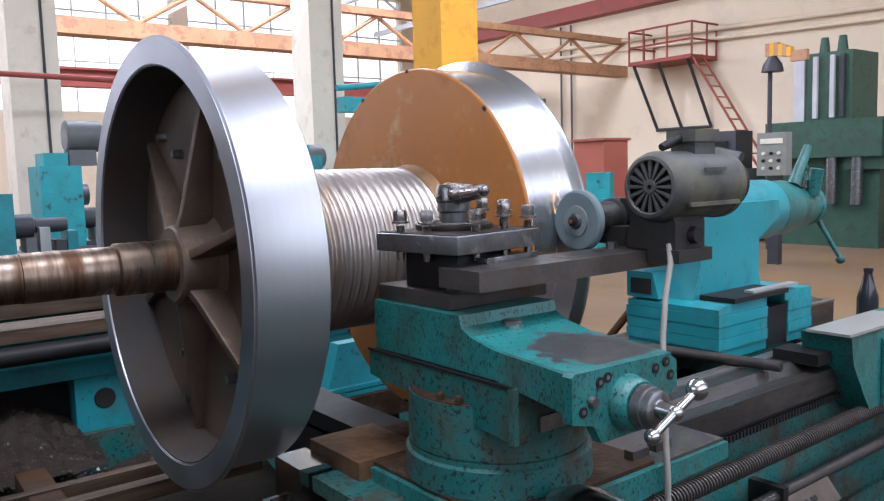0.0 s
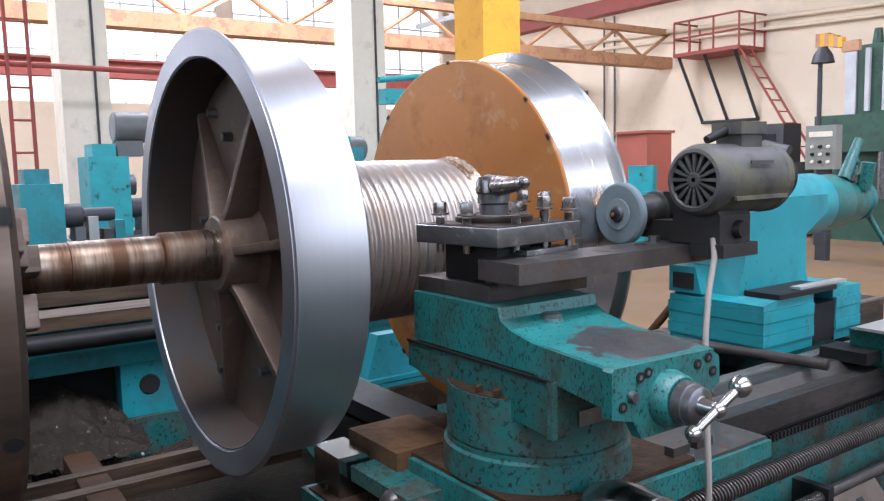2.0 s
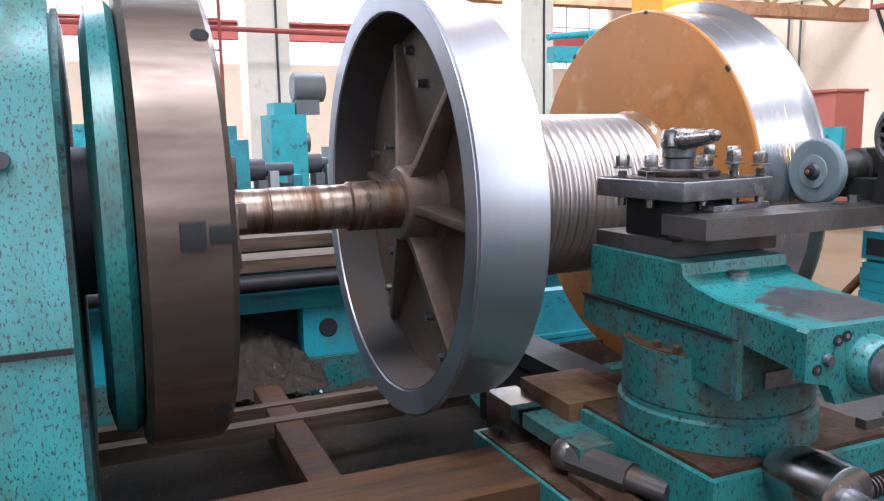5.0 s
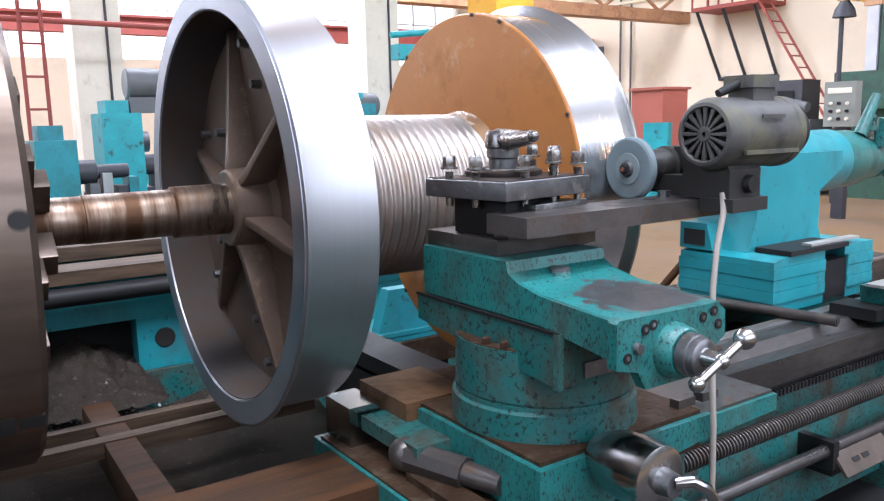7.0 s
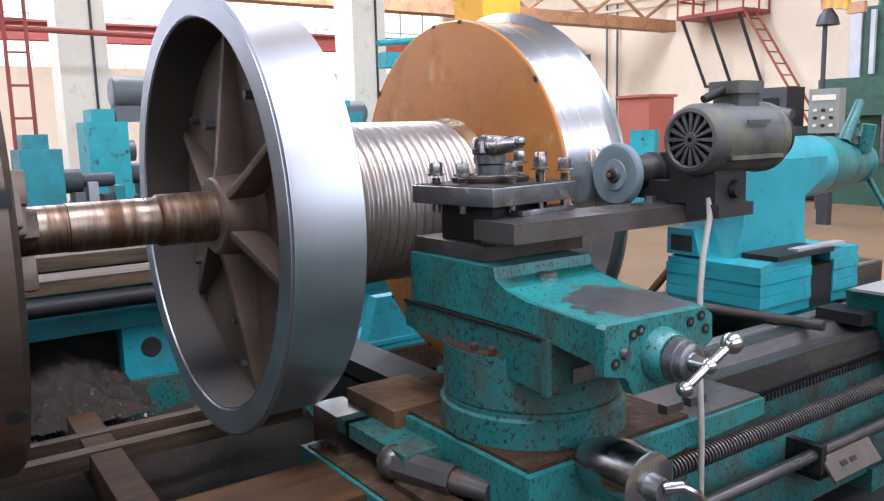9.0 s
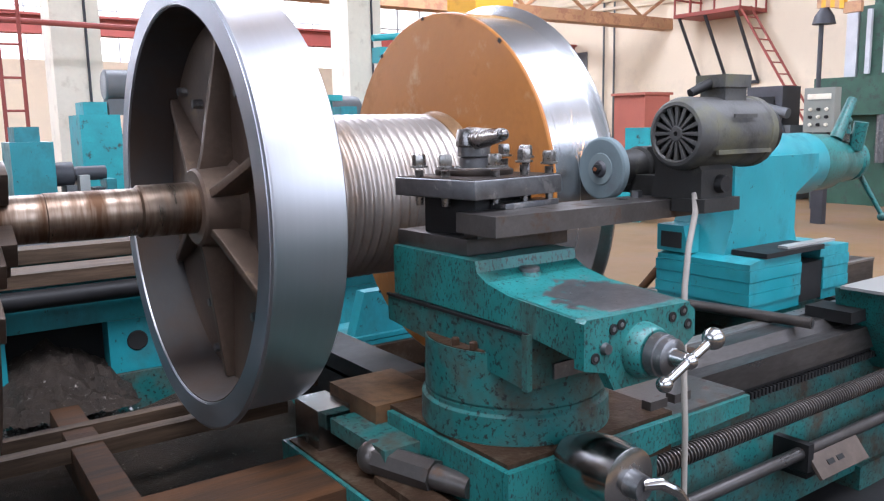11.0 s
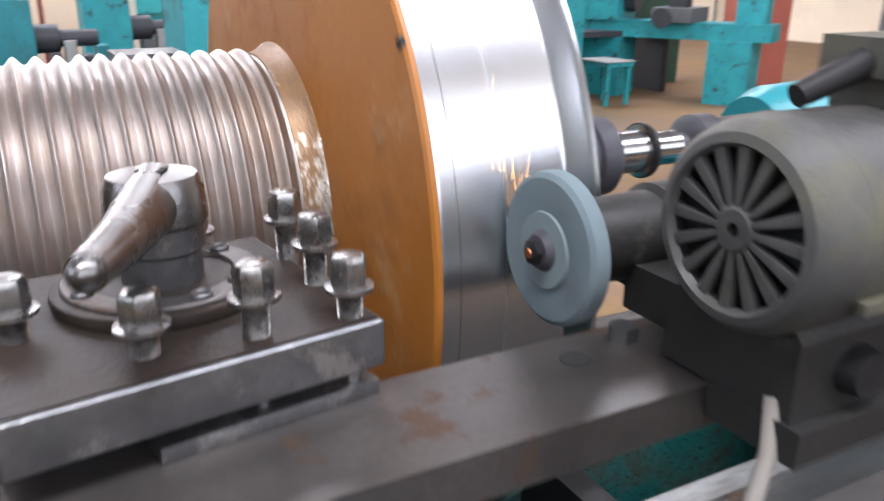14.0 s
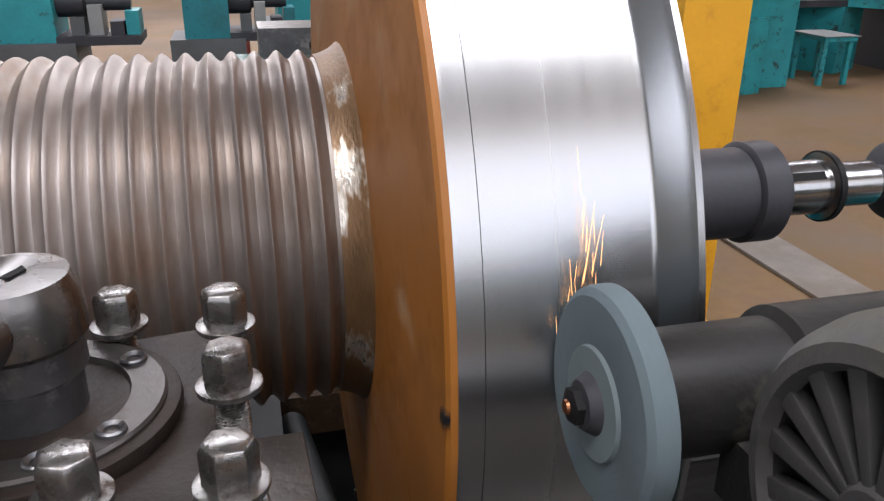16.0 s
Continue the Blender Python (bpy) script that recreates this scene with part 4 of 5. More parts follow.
    part("ball_crank", h, CHROME, c, "polished ball crank handle")
    part("oil_cap", T([(-0.108, 0.021), (-0.1, 0.021), (-0.098, 0.018)], at=(0.466, -0.722, 0), axis="z", seg=24), STEEL, c, "round steel oil cap")
    part("cap_boss", T([(-0.122, 0.026), (-0.108, 0.023)], at=(0.466, -0.722, 0), axis="z", seg=24), TEAL, c)
    part("scale_plate", B(0.4, 0.54, -0.866, -0.86, -0.285, -0.255), STEEL, c)
    # greasy clamp ledge with nuts on the side of the swivel
    part("clamp_ledge", T([(-0.252, 0.1885), (-0.248, 0.1885), (-0.246, 0.185)], at=(0.495, -0.64, 0), axis="z", seg=64), GREASE, c, "swarf-covered clamp ledge")
    for x, y in ((0.318, -0.668), (0.327, -0.715)):
        part("clamp_nut", T([(-0.247, 0.009), (-0.234, 0.009), (-0.231, 0.006)], at=(x, y, 0), axis="z", seg=6), GREASE, c)


compound()


def hex_bolt(parent, x, y, z, lift, turn):
    """Square-shouldered hexagon bolt with a collar and a threaded shank."""
    top = z + lift
    s = bmesh.new()
    prof = []
    for i in range(max(3, int((lift + 0.004) / 0.0022))):
        q = z - 0.006 + 0.0022 * i
        prof += [(q, 0.0088), (q + 0.0011, 0.0103)]
    turned(s, prof, at=(x, y, 0), axis="z", seg=18)
    b = part("bolt", s, BOLT, parent, "worn clamping bolt")
    col = T([(top, 0.017), (top + 0.001, 0.019), (top + 0.0042, 0.019), (top + 0.005, 0.016)], at=(x, y, 0), axis="z", seg=28)
    part("collar", col, BOLT, b)
    hd = bmesh.new()
    v = turned(hd, [(0.0, 0.0146), (0.019, 0.0148), (0.0232, 0.0132), (0.0246, 0.0102)], axis="z", seg=6)
    bmesh.ops.transform(hd, matrix=Matrix.Translation((x, y, top + 0.0045)) @ pose(0, 0, 0, 0, 0, turn), verts=v)
    part("head", hd, BOLT, b, bevel=0.0008)
    return b


def tool_post():
    p = thing("tool_post", "heavy dark four-way tool post with worn clamping bolts", "tool post", at=(0.48, -0.55, -0.078))
    m = pose(0.472, -0.554, 0, 0, 0, 8)
    m2 = pose(0.506, -0.517, 0, 0, 0, 2)

    def bb(*a):
        return B(*a, m=m)
    c = (0.482, -0.522, -0.006)
    part("base_plate", B(-0.144, 0.144, -0.124, 0.124, -0.0775, -0.043, m=m2), BAR, p, "dark grey base plate", bevel=0.003)
    part("core", bb(-0.085, 0.09, -0.07, 0.085, -0.0428, 0.043), BLACK, p, bevel=0.004)
    part("block", bb(-0.1335, 0.1335, -0.1175, 0.125, 0.038, 0.077), STEEL, p, "scuffed clamping block", bevel=0.004, steps=3)
    part("block_top", bb(-0.129, 0.129, -0.113, 0.12, 0.0765, 0.0785), TOPPLATE, p, "oily brown top face")
    part("cam_ring", T([(0.0845, 0.084), (0.09, 0.086), (0.0955, 0.085), (0.0965, 0.082), (0.0965, 0.03), (0.0845, 0.03)], at=c, axis="z", seg=56, ring=True), TOPPLATE, p, "brown round index plate", bevel=0.0008)
    part("clip_ring", T([(0.0962, 0.055), (0.1, 0.0565), (0.1005, 0.076), (0.0985, 0.0775), (0.0962, 0.0775)], at=c, axis="z", seg=56, ring=True), BAR, p, "worn steel clip ring")
    for a in (-40, 35, 120, 200, 285):
        x, y = c[0] + 0.066 * math.cos(radians(a)), c[1] + 0.066 * math.sin(radians(a))
        part("ring_screw", T([(0.1, 0.0085), (0.1025, 0.0085), (0.1035, 0.0072), (0.1018, 0.0045), (0.1, 0.0045)], at=(x, y, -0.006), axis="z", seg=18), STEEL, p)
    part("spindle_collar", T([(0.096, 0.032), (0.12, 0.032), (0.122, 0.03), (0.124, 0.036), (0.145, 0.036)], at=c, axis="z", seg=40), STEEL, p)
    n = bmesh.new()
    turned(n, [(0.143, 0.037), (0.147, 0.04), (0.172, 0.0385), (0.182, 0.034), (0.184, 0.01)], at=c, axis="z", seg=40)
    hn = part("lever_nut", n, LEVER, p, "scuffed steel lever nut")
    part("socket", T([(0.1835, 0.0125), (0.1852, 0.0125)], at=c, axis="z", seg=6), HOLE_SHADE, hn)
    arm = bmesh.new()
    rod(arm, Vector(c) + Vector((0.004, 0.018, 0.16)), Vector(c) + Vector((-0.033, -0.096, 0.165)), 0.027, 20, 0.018)
    rod(arm, Vector(c) + Vector((-0.033, -0.096, 0.165)), Vector(c) + Vector((-0.064, -0.177, 0.171)), 0.018, 20, 0.0125)
    ball(arm, Vector(c) + Vector((-0.064, -0.177, 0.171)), 0.0115)
    part("lever_arm", arm, LEVER, hn, "bright worn lever arm")
    for x, y, lift, turn in ((0.598, -0.636, 0.022, 5), (0.598, -0.56, 0.033, 22), (0.596, -0.487, 0.035, 48), (0.526, -0.637, 0.028, 40), (0.45, -0.634, 0.02, 12),
                             (0.523, -0.441, 0.02, 10), (0.352, -0.5, 0.02, 30), (0.372, -0.568, 0.02, 4)):
        hex_bolt(p, x, y, 0.077, lift, turn)
        part("bolt_end", T([(0.018, 0.008), (0.038, 0.0095)], at=(x, y, 0), axis="z", seg=12), BOLT, p)
    part("packing", bb(-0.04, 0.13, -0.112, -0.06, 0.0125, 0.0245), STEEL, p, "bright steel packing strip", bevel=0.001)
    part("packing", bb(-0.1, 0.1, -0.09, -0.05, -0.0428, -0.029), BAR, p, bevel=0.002)


tool_post()


def grinder():
    g = thing("tool_post_grinder", "dusty grey electric grinding head on a clamped steel bar", "grinder", at=(0.85, -0.7, -0.03))
    hub = Matrix.Translation((0, -0.768, 0.155))
    shift = Matrix.Translation((-0.043, -0.022, 0.003)) @ hub @ Matrix.Diagonal((1, 0.92, 0.92, 1)) @ hub.inverted()

    def motor_part(name, bm, mat, parent, label="", bevel=0.0):
        bm.transform(shift)
        return part(name, bm, mat, parent, label, bevel)
    # the carrying bar
    bar = B(0.352, 1.06, -0.756, -0.63, -0.028, 0.0123)
    part("carrying_bar", bar, BAR, g, "dark flat steel carrying bar", bevel=0.004)
    part("bar_hole", T([(0.0113, 0.014), (0.0133, 0.014)], at=(0.788, -0.672, 0), axis="z", seg=28), HOLE_SHADE, g)
    sp = (0, -0.574, 0.076)
    part("spindle_housing", T([(0.85, 0.038), (0.86, 0.043), (0.945, 0.043), (0.95, 0.05), (1.1, 0.05), (1.11, 0.03)], at=sp, seg=36), MOTOR_BLACK, g, bevel=0.002)
    part("housing_foot", B(0.94, 1.1, -0.64, -0.53, 0.012, 0.05), MOTOR_BLACK, g, bevel=0.006)
    part("clamp_lug", B(0.955, 1.0, -0.65, -0.6, 0.07, 0.125), MOTOR_BLACK, g, bevel=0.008)
    part("support_block", B(0.9, 1.08, -0.75, -0.6, 0.0125, 0.06), MOTOR_BLACK, g, bevel=0.006)
    # motor
    mc = (0.062, -0.768, 0.155)
    motor_part("motor_body", T([(0.84, 0.08), (0.845, 0.085), (1.04, 0.085), (1.045, 0.081)], at=mc, seg=56), MOTOR, g, "dusty grey motor shell")
    motor_part("fan_cowl", T([(0.814, 0.066), (0.806, 0.062), (0.8, 0.066), (0.802, 0.074), (0.81, 0.081), (0.822, 0.085), (0.843, 0.086), (0.843, 0.066)], at=mc, seg=56, ring=True), MOTOR, g, bevel=0.001)
    # Black disc in place of the shade behind the fan grille.
    motor_part("fan_hollow", T([(0.818, 0.069), (0.822, 0.069)], at=mc, seg=40), HOLE_SHADE, g)
    for k in range(16):
        s = bmesh.new()
        box(s, 0.804, 0.812, -0.003, 0.003, 0.012, 0.068)
        for v in s.verts:
            v.co.y *= 0.75 if v.co.z < 0.04 else 1.9
        bmesh.ops.transform(s, matrix=Matrix.Translation(mc) @ pose(0, 0, 0, 22.5 * k), verts=s.verts)
        motor_part("grille_spoke", s, MOTOR, g, bevel=0.001)
    motor_part("grille_hub", T([(0.8025, 0.006), (0.8025, 0.016), (0.805, 0.019), (0.814, 0.019), (0.814, 0.006)], at=mc, seg=24, ring=True), MOTOR, g)
    motor_part("end_shield", T([(1.035, 0.084), (1.04, 0.088), (1.06, 0.088), (1.07, 0.07), (1.088, 0.05)], at=mc, seg=48), MOTOR, g)
    motor_part("drive_pulley", T([(1.085, 0.03), (1.09, 0.066), (1.105, 0.066), (1.108, 0.03), (1.15, 0.028), (1.152, 0.02)], at=mc, seg=40), BLACK, g, "black drive pulley")
    motor_part("motor_foot", P([(-0.815, 0.0), (-0.67, 0.0), (-0.68, 0.07), (-0.7, 0.09), (-0.8, 0.09), (-0.815, 0.07)], "x", 0.9, 1.01), MOTOR_BLACK, g, bevel=0.008)
    motor_part("foot_plate", B(0.895, 1.02, -0.83, -0.735, -0.03, 0.002), MOTOR_BLACK, g, bevel=0.006)
    motor_part("foot_boss", T([(-0.832, 0.019), (-0.813, 0.023)], at=(0.965, 0, 0.035), axis="y", seg=24), BLACK, g)
    motor_part("seam_strip", B(0.91, 1.1, -0.852, -0.844, 0.106, 0.116), MOTOR, g)
    for k in range(14):
        a_ = radians(-60 + 300 * k / 13)
        motor_part("cooling_fin", R((0.915, mc[1] + 0.083 * math.sin(a_), mc[2] + 0.083 * math.cos(a_)), (1.1, mc[1] + 0.083 * math.sin(a_), mc[2] + 0.083 * math.cos(a_)), 0.0018, 6), MOTOR, g)
    tb = motor_part("terminal_box", B(0.985, 1.062, -0.806, -0.735, 0.225, 0.262), MOTOR, g, bevel=0.006)
    motor_part("cover", B(0.976, 1.07, -0.812, -0.728, 0.262, 0.292), MOTOR, tb, bevel=0.005)
    motor_part("gland", R((0.98, -0.765, 0.272), (0.925, -0.755, 0.249), 0.013, 14, 0.01), BLACK, tb)
    motor_part("lifting_eye", B(0.96, 1.04, -0.854, -0.85, 0.19, 0.198), MOTOR, g)
    part("bar_bolt", T([(0.011, 0.014), (0.027, 0.014)], at=(0.85, -0.66, 0), axis="z", seg=6), STEEL, g)
    cd = bmesh.new()
    pipe(cd, [(0.86, -0.815, 0.03), (0.85, -0.826, -0.01), (0.815, -0.838, -0.08), (0.79, -0.85, -0.163), (0.775, -0.862, -0.26), (0.765, -0.875, -0.36), (0.76, -0.885, -0.46), (0.758, -0.888, -0.6), (0.765, -0.9, -0.85), (0.78, -0.95, F + 0.06)], 0.0068, 12)
    part("cable", cd, CORD, g, "pale grey power cable")
    o = (0.85, -0.7, -0.03)
    w = part("grinding_wheel", T([(-0.0155, 0.03), (-0.0155, 0.069), (-0.012, 0.074), (-0.007, 0.0755), (0.002, 0.0755), (0.002, 0.02), (-0.012, 0.02)], at=o, seg=72, ring=True), STONE, g, "grey green grinding wheel")
    part("blotter", T([(-0.0185, 0.0), (-0.0185, 0.037), (-0.0145, 0.038)], at=o, seg=40), PAPER, w, "grey paper blotter")
    part("flange", T([(-0.0265, 0.011), (-0.0255, 0.016), (-0.018, 0.021)], at=o, seg=36), DARKCAST, w)
    part("nut", T([(-0.034, 0.0085), (-0.032, 0.0125), (-0.026, 0.0125)], at=o, seg=6), BLACK, w)
    part("spindle_end", T([(-0.036, 0.0045), (-0.033, 0.0055)], at=o, seg=16), COPPER, w)
    return g, w


GRIND_OB, WHEEL_OB = grinder()

# ---- behind and around the lathe ----


def rear_lathe():
    r = thing("rear_lathe_bed", "teal bed of a second lathe with dark ways and swarf", "lathe bed", at=(0.3, 1.5, F))
    y = 1.25
    part("way", B(-1.6, 1.9, y - 0.03, y + 0.16, -0.36, -0.31), WOODPALE, r, "dull slideway", bevel=0.01)
    part("way", B(-1.6, 1.9, y + 0.55, y + 0.7, -0.36, -0.3), WOODPALE, r, bevel=0.01)
    part("rail_bar", R((-1.6, y - 0.06, -0.4), (1.9, y - 0.06, -0.4), 0.035, 14), BLACK, r)
    # side wall with a broad opening and a round hole
    part("side_top", B(-1.6, 1.9, y, y + 0.1, -0.53, -0.36), CYAN, r, bevel=0.006)
    part("side_post", B(0.07, 1.9, y, y + 0.1, -0.74, -0.532), CYAN, r, bevel=0.006)
    part("side_post", B(-1.6, -0.28, y, y + 0.1, -0.74, -0.532), CYAN, r, bevel=0.006)
    part("side_foot", B(-1.6, 1.9, y - 0.02, y + 0.1, F, -0.742), TEAL_DARK, r, bevel=0.008)
    # Black sheet closing the opening, standing in for the shade within.
    part("opening_back", B(-0.3, 0.1, y + 0.1, y + 0.13, -0.75, -0.52), HOLE_SHADE, r)
    part("round_hole", T([(y - 0.004, 0.036), (y + 0.0, 0.04)], at=(0.175, 0, -0.62), axis="y", seg=24), HOLE_SHADE, r)
    part("rear_side", B(-1.6, 1.9, y + 0.58, y + 0.66, F, -0.36), TEAL_DARK, r)
    h = thing("rear_headstock", "teal box-shaped headstock of the rear lathe", "headstock", at=(-0.9, 1.6, -0.3))
    part("casing", B(-1.7, -0.75, 1.25, 1.95, -0.3, 0.25), CYAN, h, bevel=0.03)
    c = thing("rear_carriage", "teal carriage of the rear lathe with tools on it", "carriage", at=(0.6, 1.6, -0.3))
    part("saddle", B(0.45, 1.15, 1.2, 2.0, -0.3, -0.16), CYAN, c, bevel=0.02)
    part("slide", B(0.6, 1.0, 1.3, 1.8, -0.16, -0.04), TEAL, c, bevel=0.02)
    part("post", B(0.68, 0.88, 1.45, 1.65, -0.04, 0.08), STEEL, c, bevel=0.01)


rear_lathe()


def rear_bracket():
    """A teal casting with a sloping cheek, behind the drum on the rear of the bed."""
    r = thing("rear_bracket", "teal cast bracket with a sloping cheek behind the drum", "bracket", at=(0.92, 0.7, F))
    part("cheek", P([(0.78, -0.62), (1.07, -0.62), (1.01, -0.42), (0.84, -0.42)], "y", 0.62, 0.68), CYAN, r, bevel=0.008)
    part("base", B(0.6, 1.16, 0.58, 0.86, -0.72, -0.62), GREASE, r, bevel=0.01)
    part("pedestal", B(0.66, 1.1, 0.62, 0.82, F, -0.72), BLACK, r)
    for k in range(2):
        part("shim", B(0.75, 1.1, 0.6, 0.84, -0.618 + 0.02 * k, -0.602 + 0.02 * k), CYAN, r)


rear_bracket()


def swarf():
    rnd = random.Random(4)
    bm = bmesh.new()
    for _ in range(600):
        x, y = rnd.uniform(-0.45, 0.15), rnd.uniform(0.85, 1.2)
        z = -0.93 + 0.12 * (y - 0.55) + rnd.uniform(0, 0.02)
        s = rnd.uniform(0.002, 0.006)
        v = bmesh.ops.create_grid(bm, x_segments=1, y_segments=1, size=s)["verts"]
        bmesh.ops.transform(bm, matrix=pose(x, y, z, rnd.uniform(0, 180), rnd.uniform(0, 180), rnd.uniform(0, 180)), verts=v)
    tagged(solo("swarf", bm, SHEET, "scattered curled steel swarf chips", "swarf"), kind="stuff")
    bm = bmesh.new()
    rows = []
    for i in range(30):
        rows.append([bm.verts.new((-0.8 + 1.5 * i / 29, y, -1.0 + 0.16 * (y - 0.45) + 0.035 * noise.noise((i * 0.25, y * 5, 0)))) for y in (0.45 + 0.8 * j / 15 for j in range(20))])
    for p, q in zip(rows, rows[1:]):
        for j in range(15):
            bm.faces.new((p[j], p[j + 1], q[j + 1], q[j]))
    tagged(solo("swarf_bank", bm, SWARF, "bank of brown greasy swarf between the machines", "swarf"), kind="stuff")

    # heap spilling out of the rear bed's opening
    bm = bmesh.new()
    rows = []
    for i in range(34):
        x = -0.34 + 0.46 * i / 33
        rows.append([])
        for j in range(22):
            y = 1.02 + 0.32 * j / 21
            top = -0.80 + 0.21 * (j / 21) ** 0.8 * max(0.0, 1 - abs(x + 0.13) / 0.27) ** 0.6
            rows[-1].append(bm.verts.new((x, y, top + 0.03 * noise.noise((x * 22, y * 22, 3.0)) + 0.012 * noise.noise((x * 70, y * 70, 1.0)))))
    for p, q in zip(rows, rows[1:]):
        for j in range(21):
            bm.faces.new((p[j], q[j], q[j + 1], p[j + 1]))
    tagged(solo("swarf_heap", bm, SWARF, "heap of glinting steel swarf in the rear bed's opening", "swarf"), kind="stuff")


swarf()


def beam(x0, x1, y0, y1, z0, z1, mat, label, m=None):
    b = B(x0, x1, y0, y1, z0, z1, m=m)
    return solo("timber", b, mat, label, "timber", bevel=0.006, group="timbers in the lathe gap")


beam(-0.045, 0.045, -0.62, 0.5, -0.06, 0.05, WOOD, "thick brown timber laid across the gap", m=pose(-0.175, 0.36, -0.755, 0, 0, -1))
beam(-0.75, 0.4, 0.62, 0.66, -0.74, -0.7, WOODPALE, "pale worn timber along the gap")
beam(-0.75, 0.45, 0.47, 0.52, -0.75, -0.7, WOODPALE, "worn timber along the gap")
beam(-0.75, 0.45, 0.1, 0.3, -0.98, -0.86, WOOD, "dark timber low in the gap")
beam(-0.75, 0.24, -0.52, -0.3, -0.66, -0.555, WOOD, "brown worn front bridge piece of the gap")


def green_mill():
    g = thing("boring_mill", "dark green vertical boring mill with twin columns", "machine tool", at=(12.8, 4.8, F))
    x = 12.5
    part("column", B(x, x + 0.9, 4.2, 4.95, 0.8, 1.96), GREEN, g, bevel=0.04)
    part("column", B(x - 0.02, x + 0.5, 4.98, 5.16, 0.8, 1.95), GREYSTEEL, g, "pale grey guide column", bevel=0.02)
    for y in (4.34, 4.5, 4.78):
        part("guide", B(x - 0.06, x, y - 0.035, y + 0.035, 0.9, 1.9), GREYSTEEL if y > 4.4 else DARKCAST, g, bevel=0.01)
    for y in (4.55, 4.85):
        part("lifting_lug", T([(0, 0.09), (0.25, 0.06)], at=(x + 0.4, y, 2.0), axis="z", seg=14), GREEN, g)
    part("head", B(x - 0.3, x + 1.0, 3.6, 5.5, 0.25, 0.85), GREEN, g, bevel=0.04)
    part("cross_rail", B(x - 0.2, x + 0.7, 0.5, 4.2, 0.05, 0.45), GREEN, g, bevel=0.03)
    part("rail_motor", T([(2.6, 0.2), (3.4, 0.22)], at=(x + 0.1, 0, 0.68), axis="y", seg=24), DARKCAST, g)
    part("bed", B(x - 0.1, x + 1.0, 3.7, 5.6, F, 0.25), GREEN, g, bevel=0.04)
    for y in (4.0, 4.4):
        part("ram", R((x - 0.2, y, 0.25), (x - 0.2, y, -0.5), 0.09, 14), STEEL, g)
    part("upright", B(x - 0.2, x + 0.6, 0.9, 1.6, F, 0.05), GREEN, g, bevel=0.03)
    c = thing("control_panel", "grey control panel on a stand beside the mill", "control panel", at=(9.7, 3.9, F))
    part("box", B(9.6, 9.75, 3.7, 4.12, 0.02, 0.6), PANEL, c, bevel=0.02)
    part("stand", B(9.65, 9.75, 3.82, 3.98, F, 0.02), DARKCAST, c)
    for i in range(3):
        for j in range(3):
            part("knob", T([(9.57, 0.02), (9.6, 0.024)], at=(0, 3.8 + 0.11 * i, 0.12 + 0.1 * j), seg=12), BLACK if (i + j) % 2 else COLUMN, c)
    part("dial_strip", B(9.59, 9.6, 3.75, 4.07, 0.45, 0.52), COLUMN, c)
    l = thing("work_lamp", "orange striped swing lamp on a thin post", "lamp", at=(11.4, 4.97, F))
    part("post", R((11.4, 4.97, F), (11.4, 4.97, 1.9), 0.035), DARKCAST, l)
    part("shade", T([(1.62, 0.17), (1.74, 0.14), (1.86, 0.06)], at=(11.4, 4.93, 0), axis="z", seg=20), DARKCAST, l)
    for i in range(6):
        part("arm_stripe", B(11.35, 11.45, 4.96 - 0.07 * i, 5.03 - 0.07 * i, 1.86 - 0.015 * max(0, i - 2), 2.06 - 0.03 * max(0, i - 2)), ORANGE if i % 2 == 0 else YELLOW, l, "" if i else "orange and yellow striped jib")
    part("arm", B(11.36, 11.44, 4.36, 4.62, 1.74, 1.9), ORANGE, l, bevel=0.01)


green_mill()

g = thing("green_machine", "green painted upright machine with a paler cap", "machine tool", at=(8.6, 8.2, F))
part("base", B(8.2, 9.05, 7.75, 8.6, F, -0.4), GREEN, g, bevel=0.02)
part("body", B(8.25, 9.0, 7.85, 8.5, -0.4, 0.75), GREEN, g, bevel=0.04)
part("cap", B(8.2, 9.05, 7.8, 8.55, 0.755, 1.0), GREEN, g, bevel=0.04)
for k in range(4):
    part("louvre", B(8.225, 8.25, 7.95, 8.4, -0.2 + 0.1 * k, -0.14 + 0.1 * k), REDDISH, g, "rust-red louvre")

g = thing("teal_machine", "teal stepped machine housing with a flat top cover", "machine tool", at=(1.5, 3.1, F))
part("body", B(1.15, 1.9, 2.85, 3.4, F, 0.36), CYAN_FAR, g, bevel=0.02)
part("top_plate", B(1.1, 1.95, 2.8, 3.45, 0.362, 0.4), CYAN_FAR, g, bevel=0.01)
part("upper_housing", B(1.35, 1.78, 2.92, 3.3, 0.4, 0.66), CYAN_FAR, g, bevel=0.02)
part("knob", T([(0.4, 0.03), (0.5, 0.025)], at=(1.25, 2.95, 0), axis="z", seg=14), DARKCAST, g)

g = thing("dark_machine", "dark grey machine standing below the ladder", "machine tool", at=(12.6, 6.4, F))
part("base", B(12.3, 13.0, 5.95, 6.9, F, 0.1), GREYMACH, g, bevel=0.03)
part("head", B(12.35, 12.9, 6.15, 6.85, 0.1, 0.78), DARKCAST, g, bevel=0.05)
part("window", B(12.33, 12.352, 6.3, 6.6, 0.3, 0.6), HOLE_SHADE, g)
part("arm", R((12.3, 6.0, 0.3), (12.3, 6.5, 0.42), 0.09, 14), GREYMACH, g)
part("lever", R((12.28, 6.1, 0.1), (12.28, 6.0, -0.25), 0.03), DARKCAST, g)

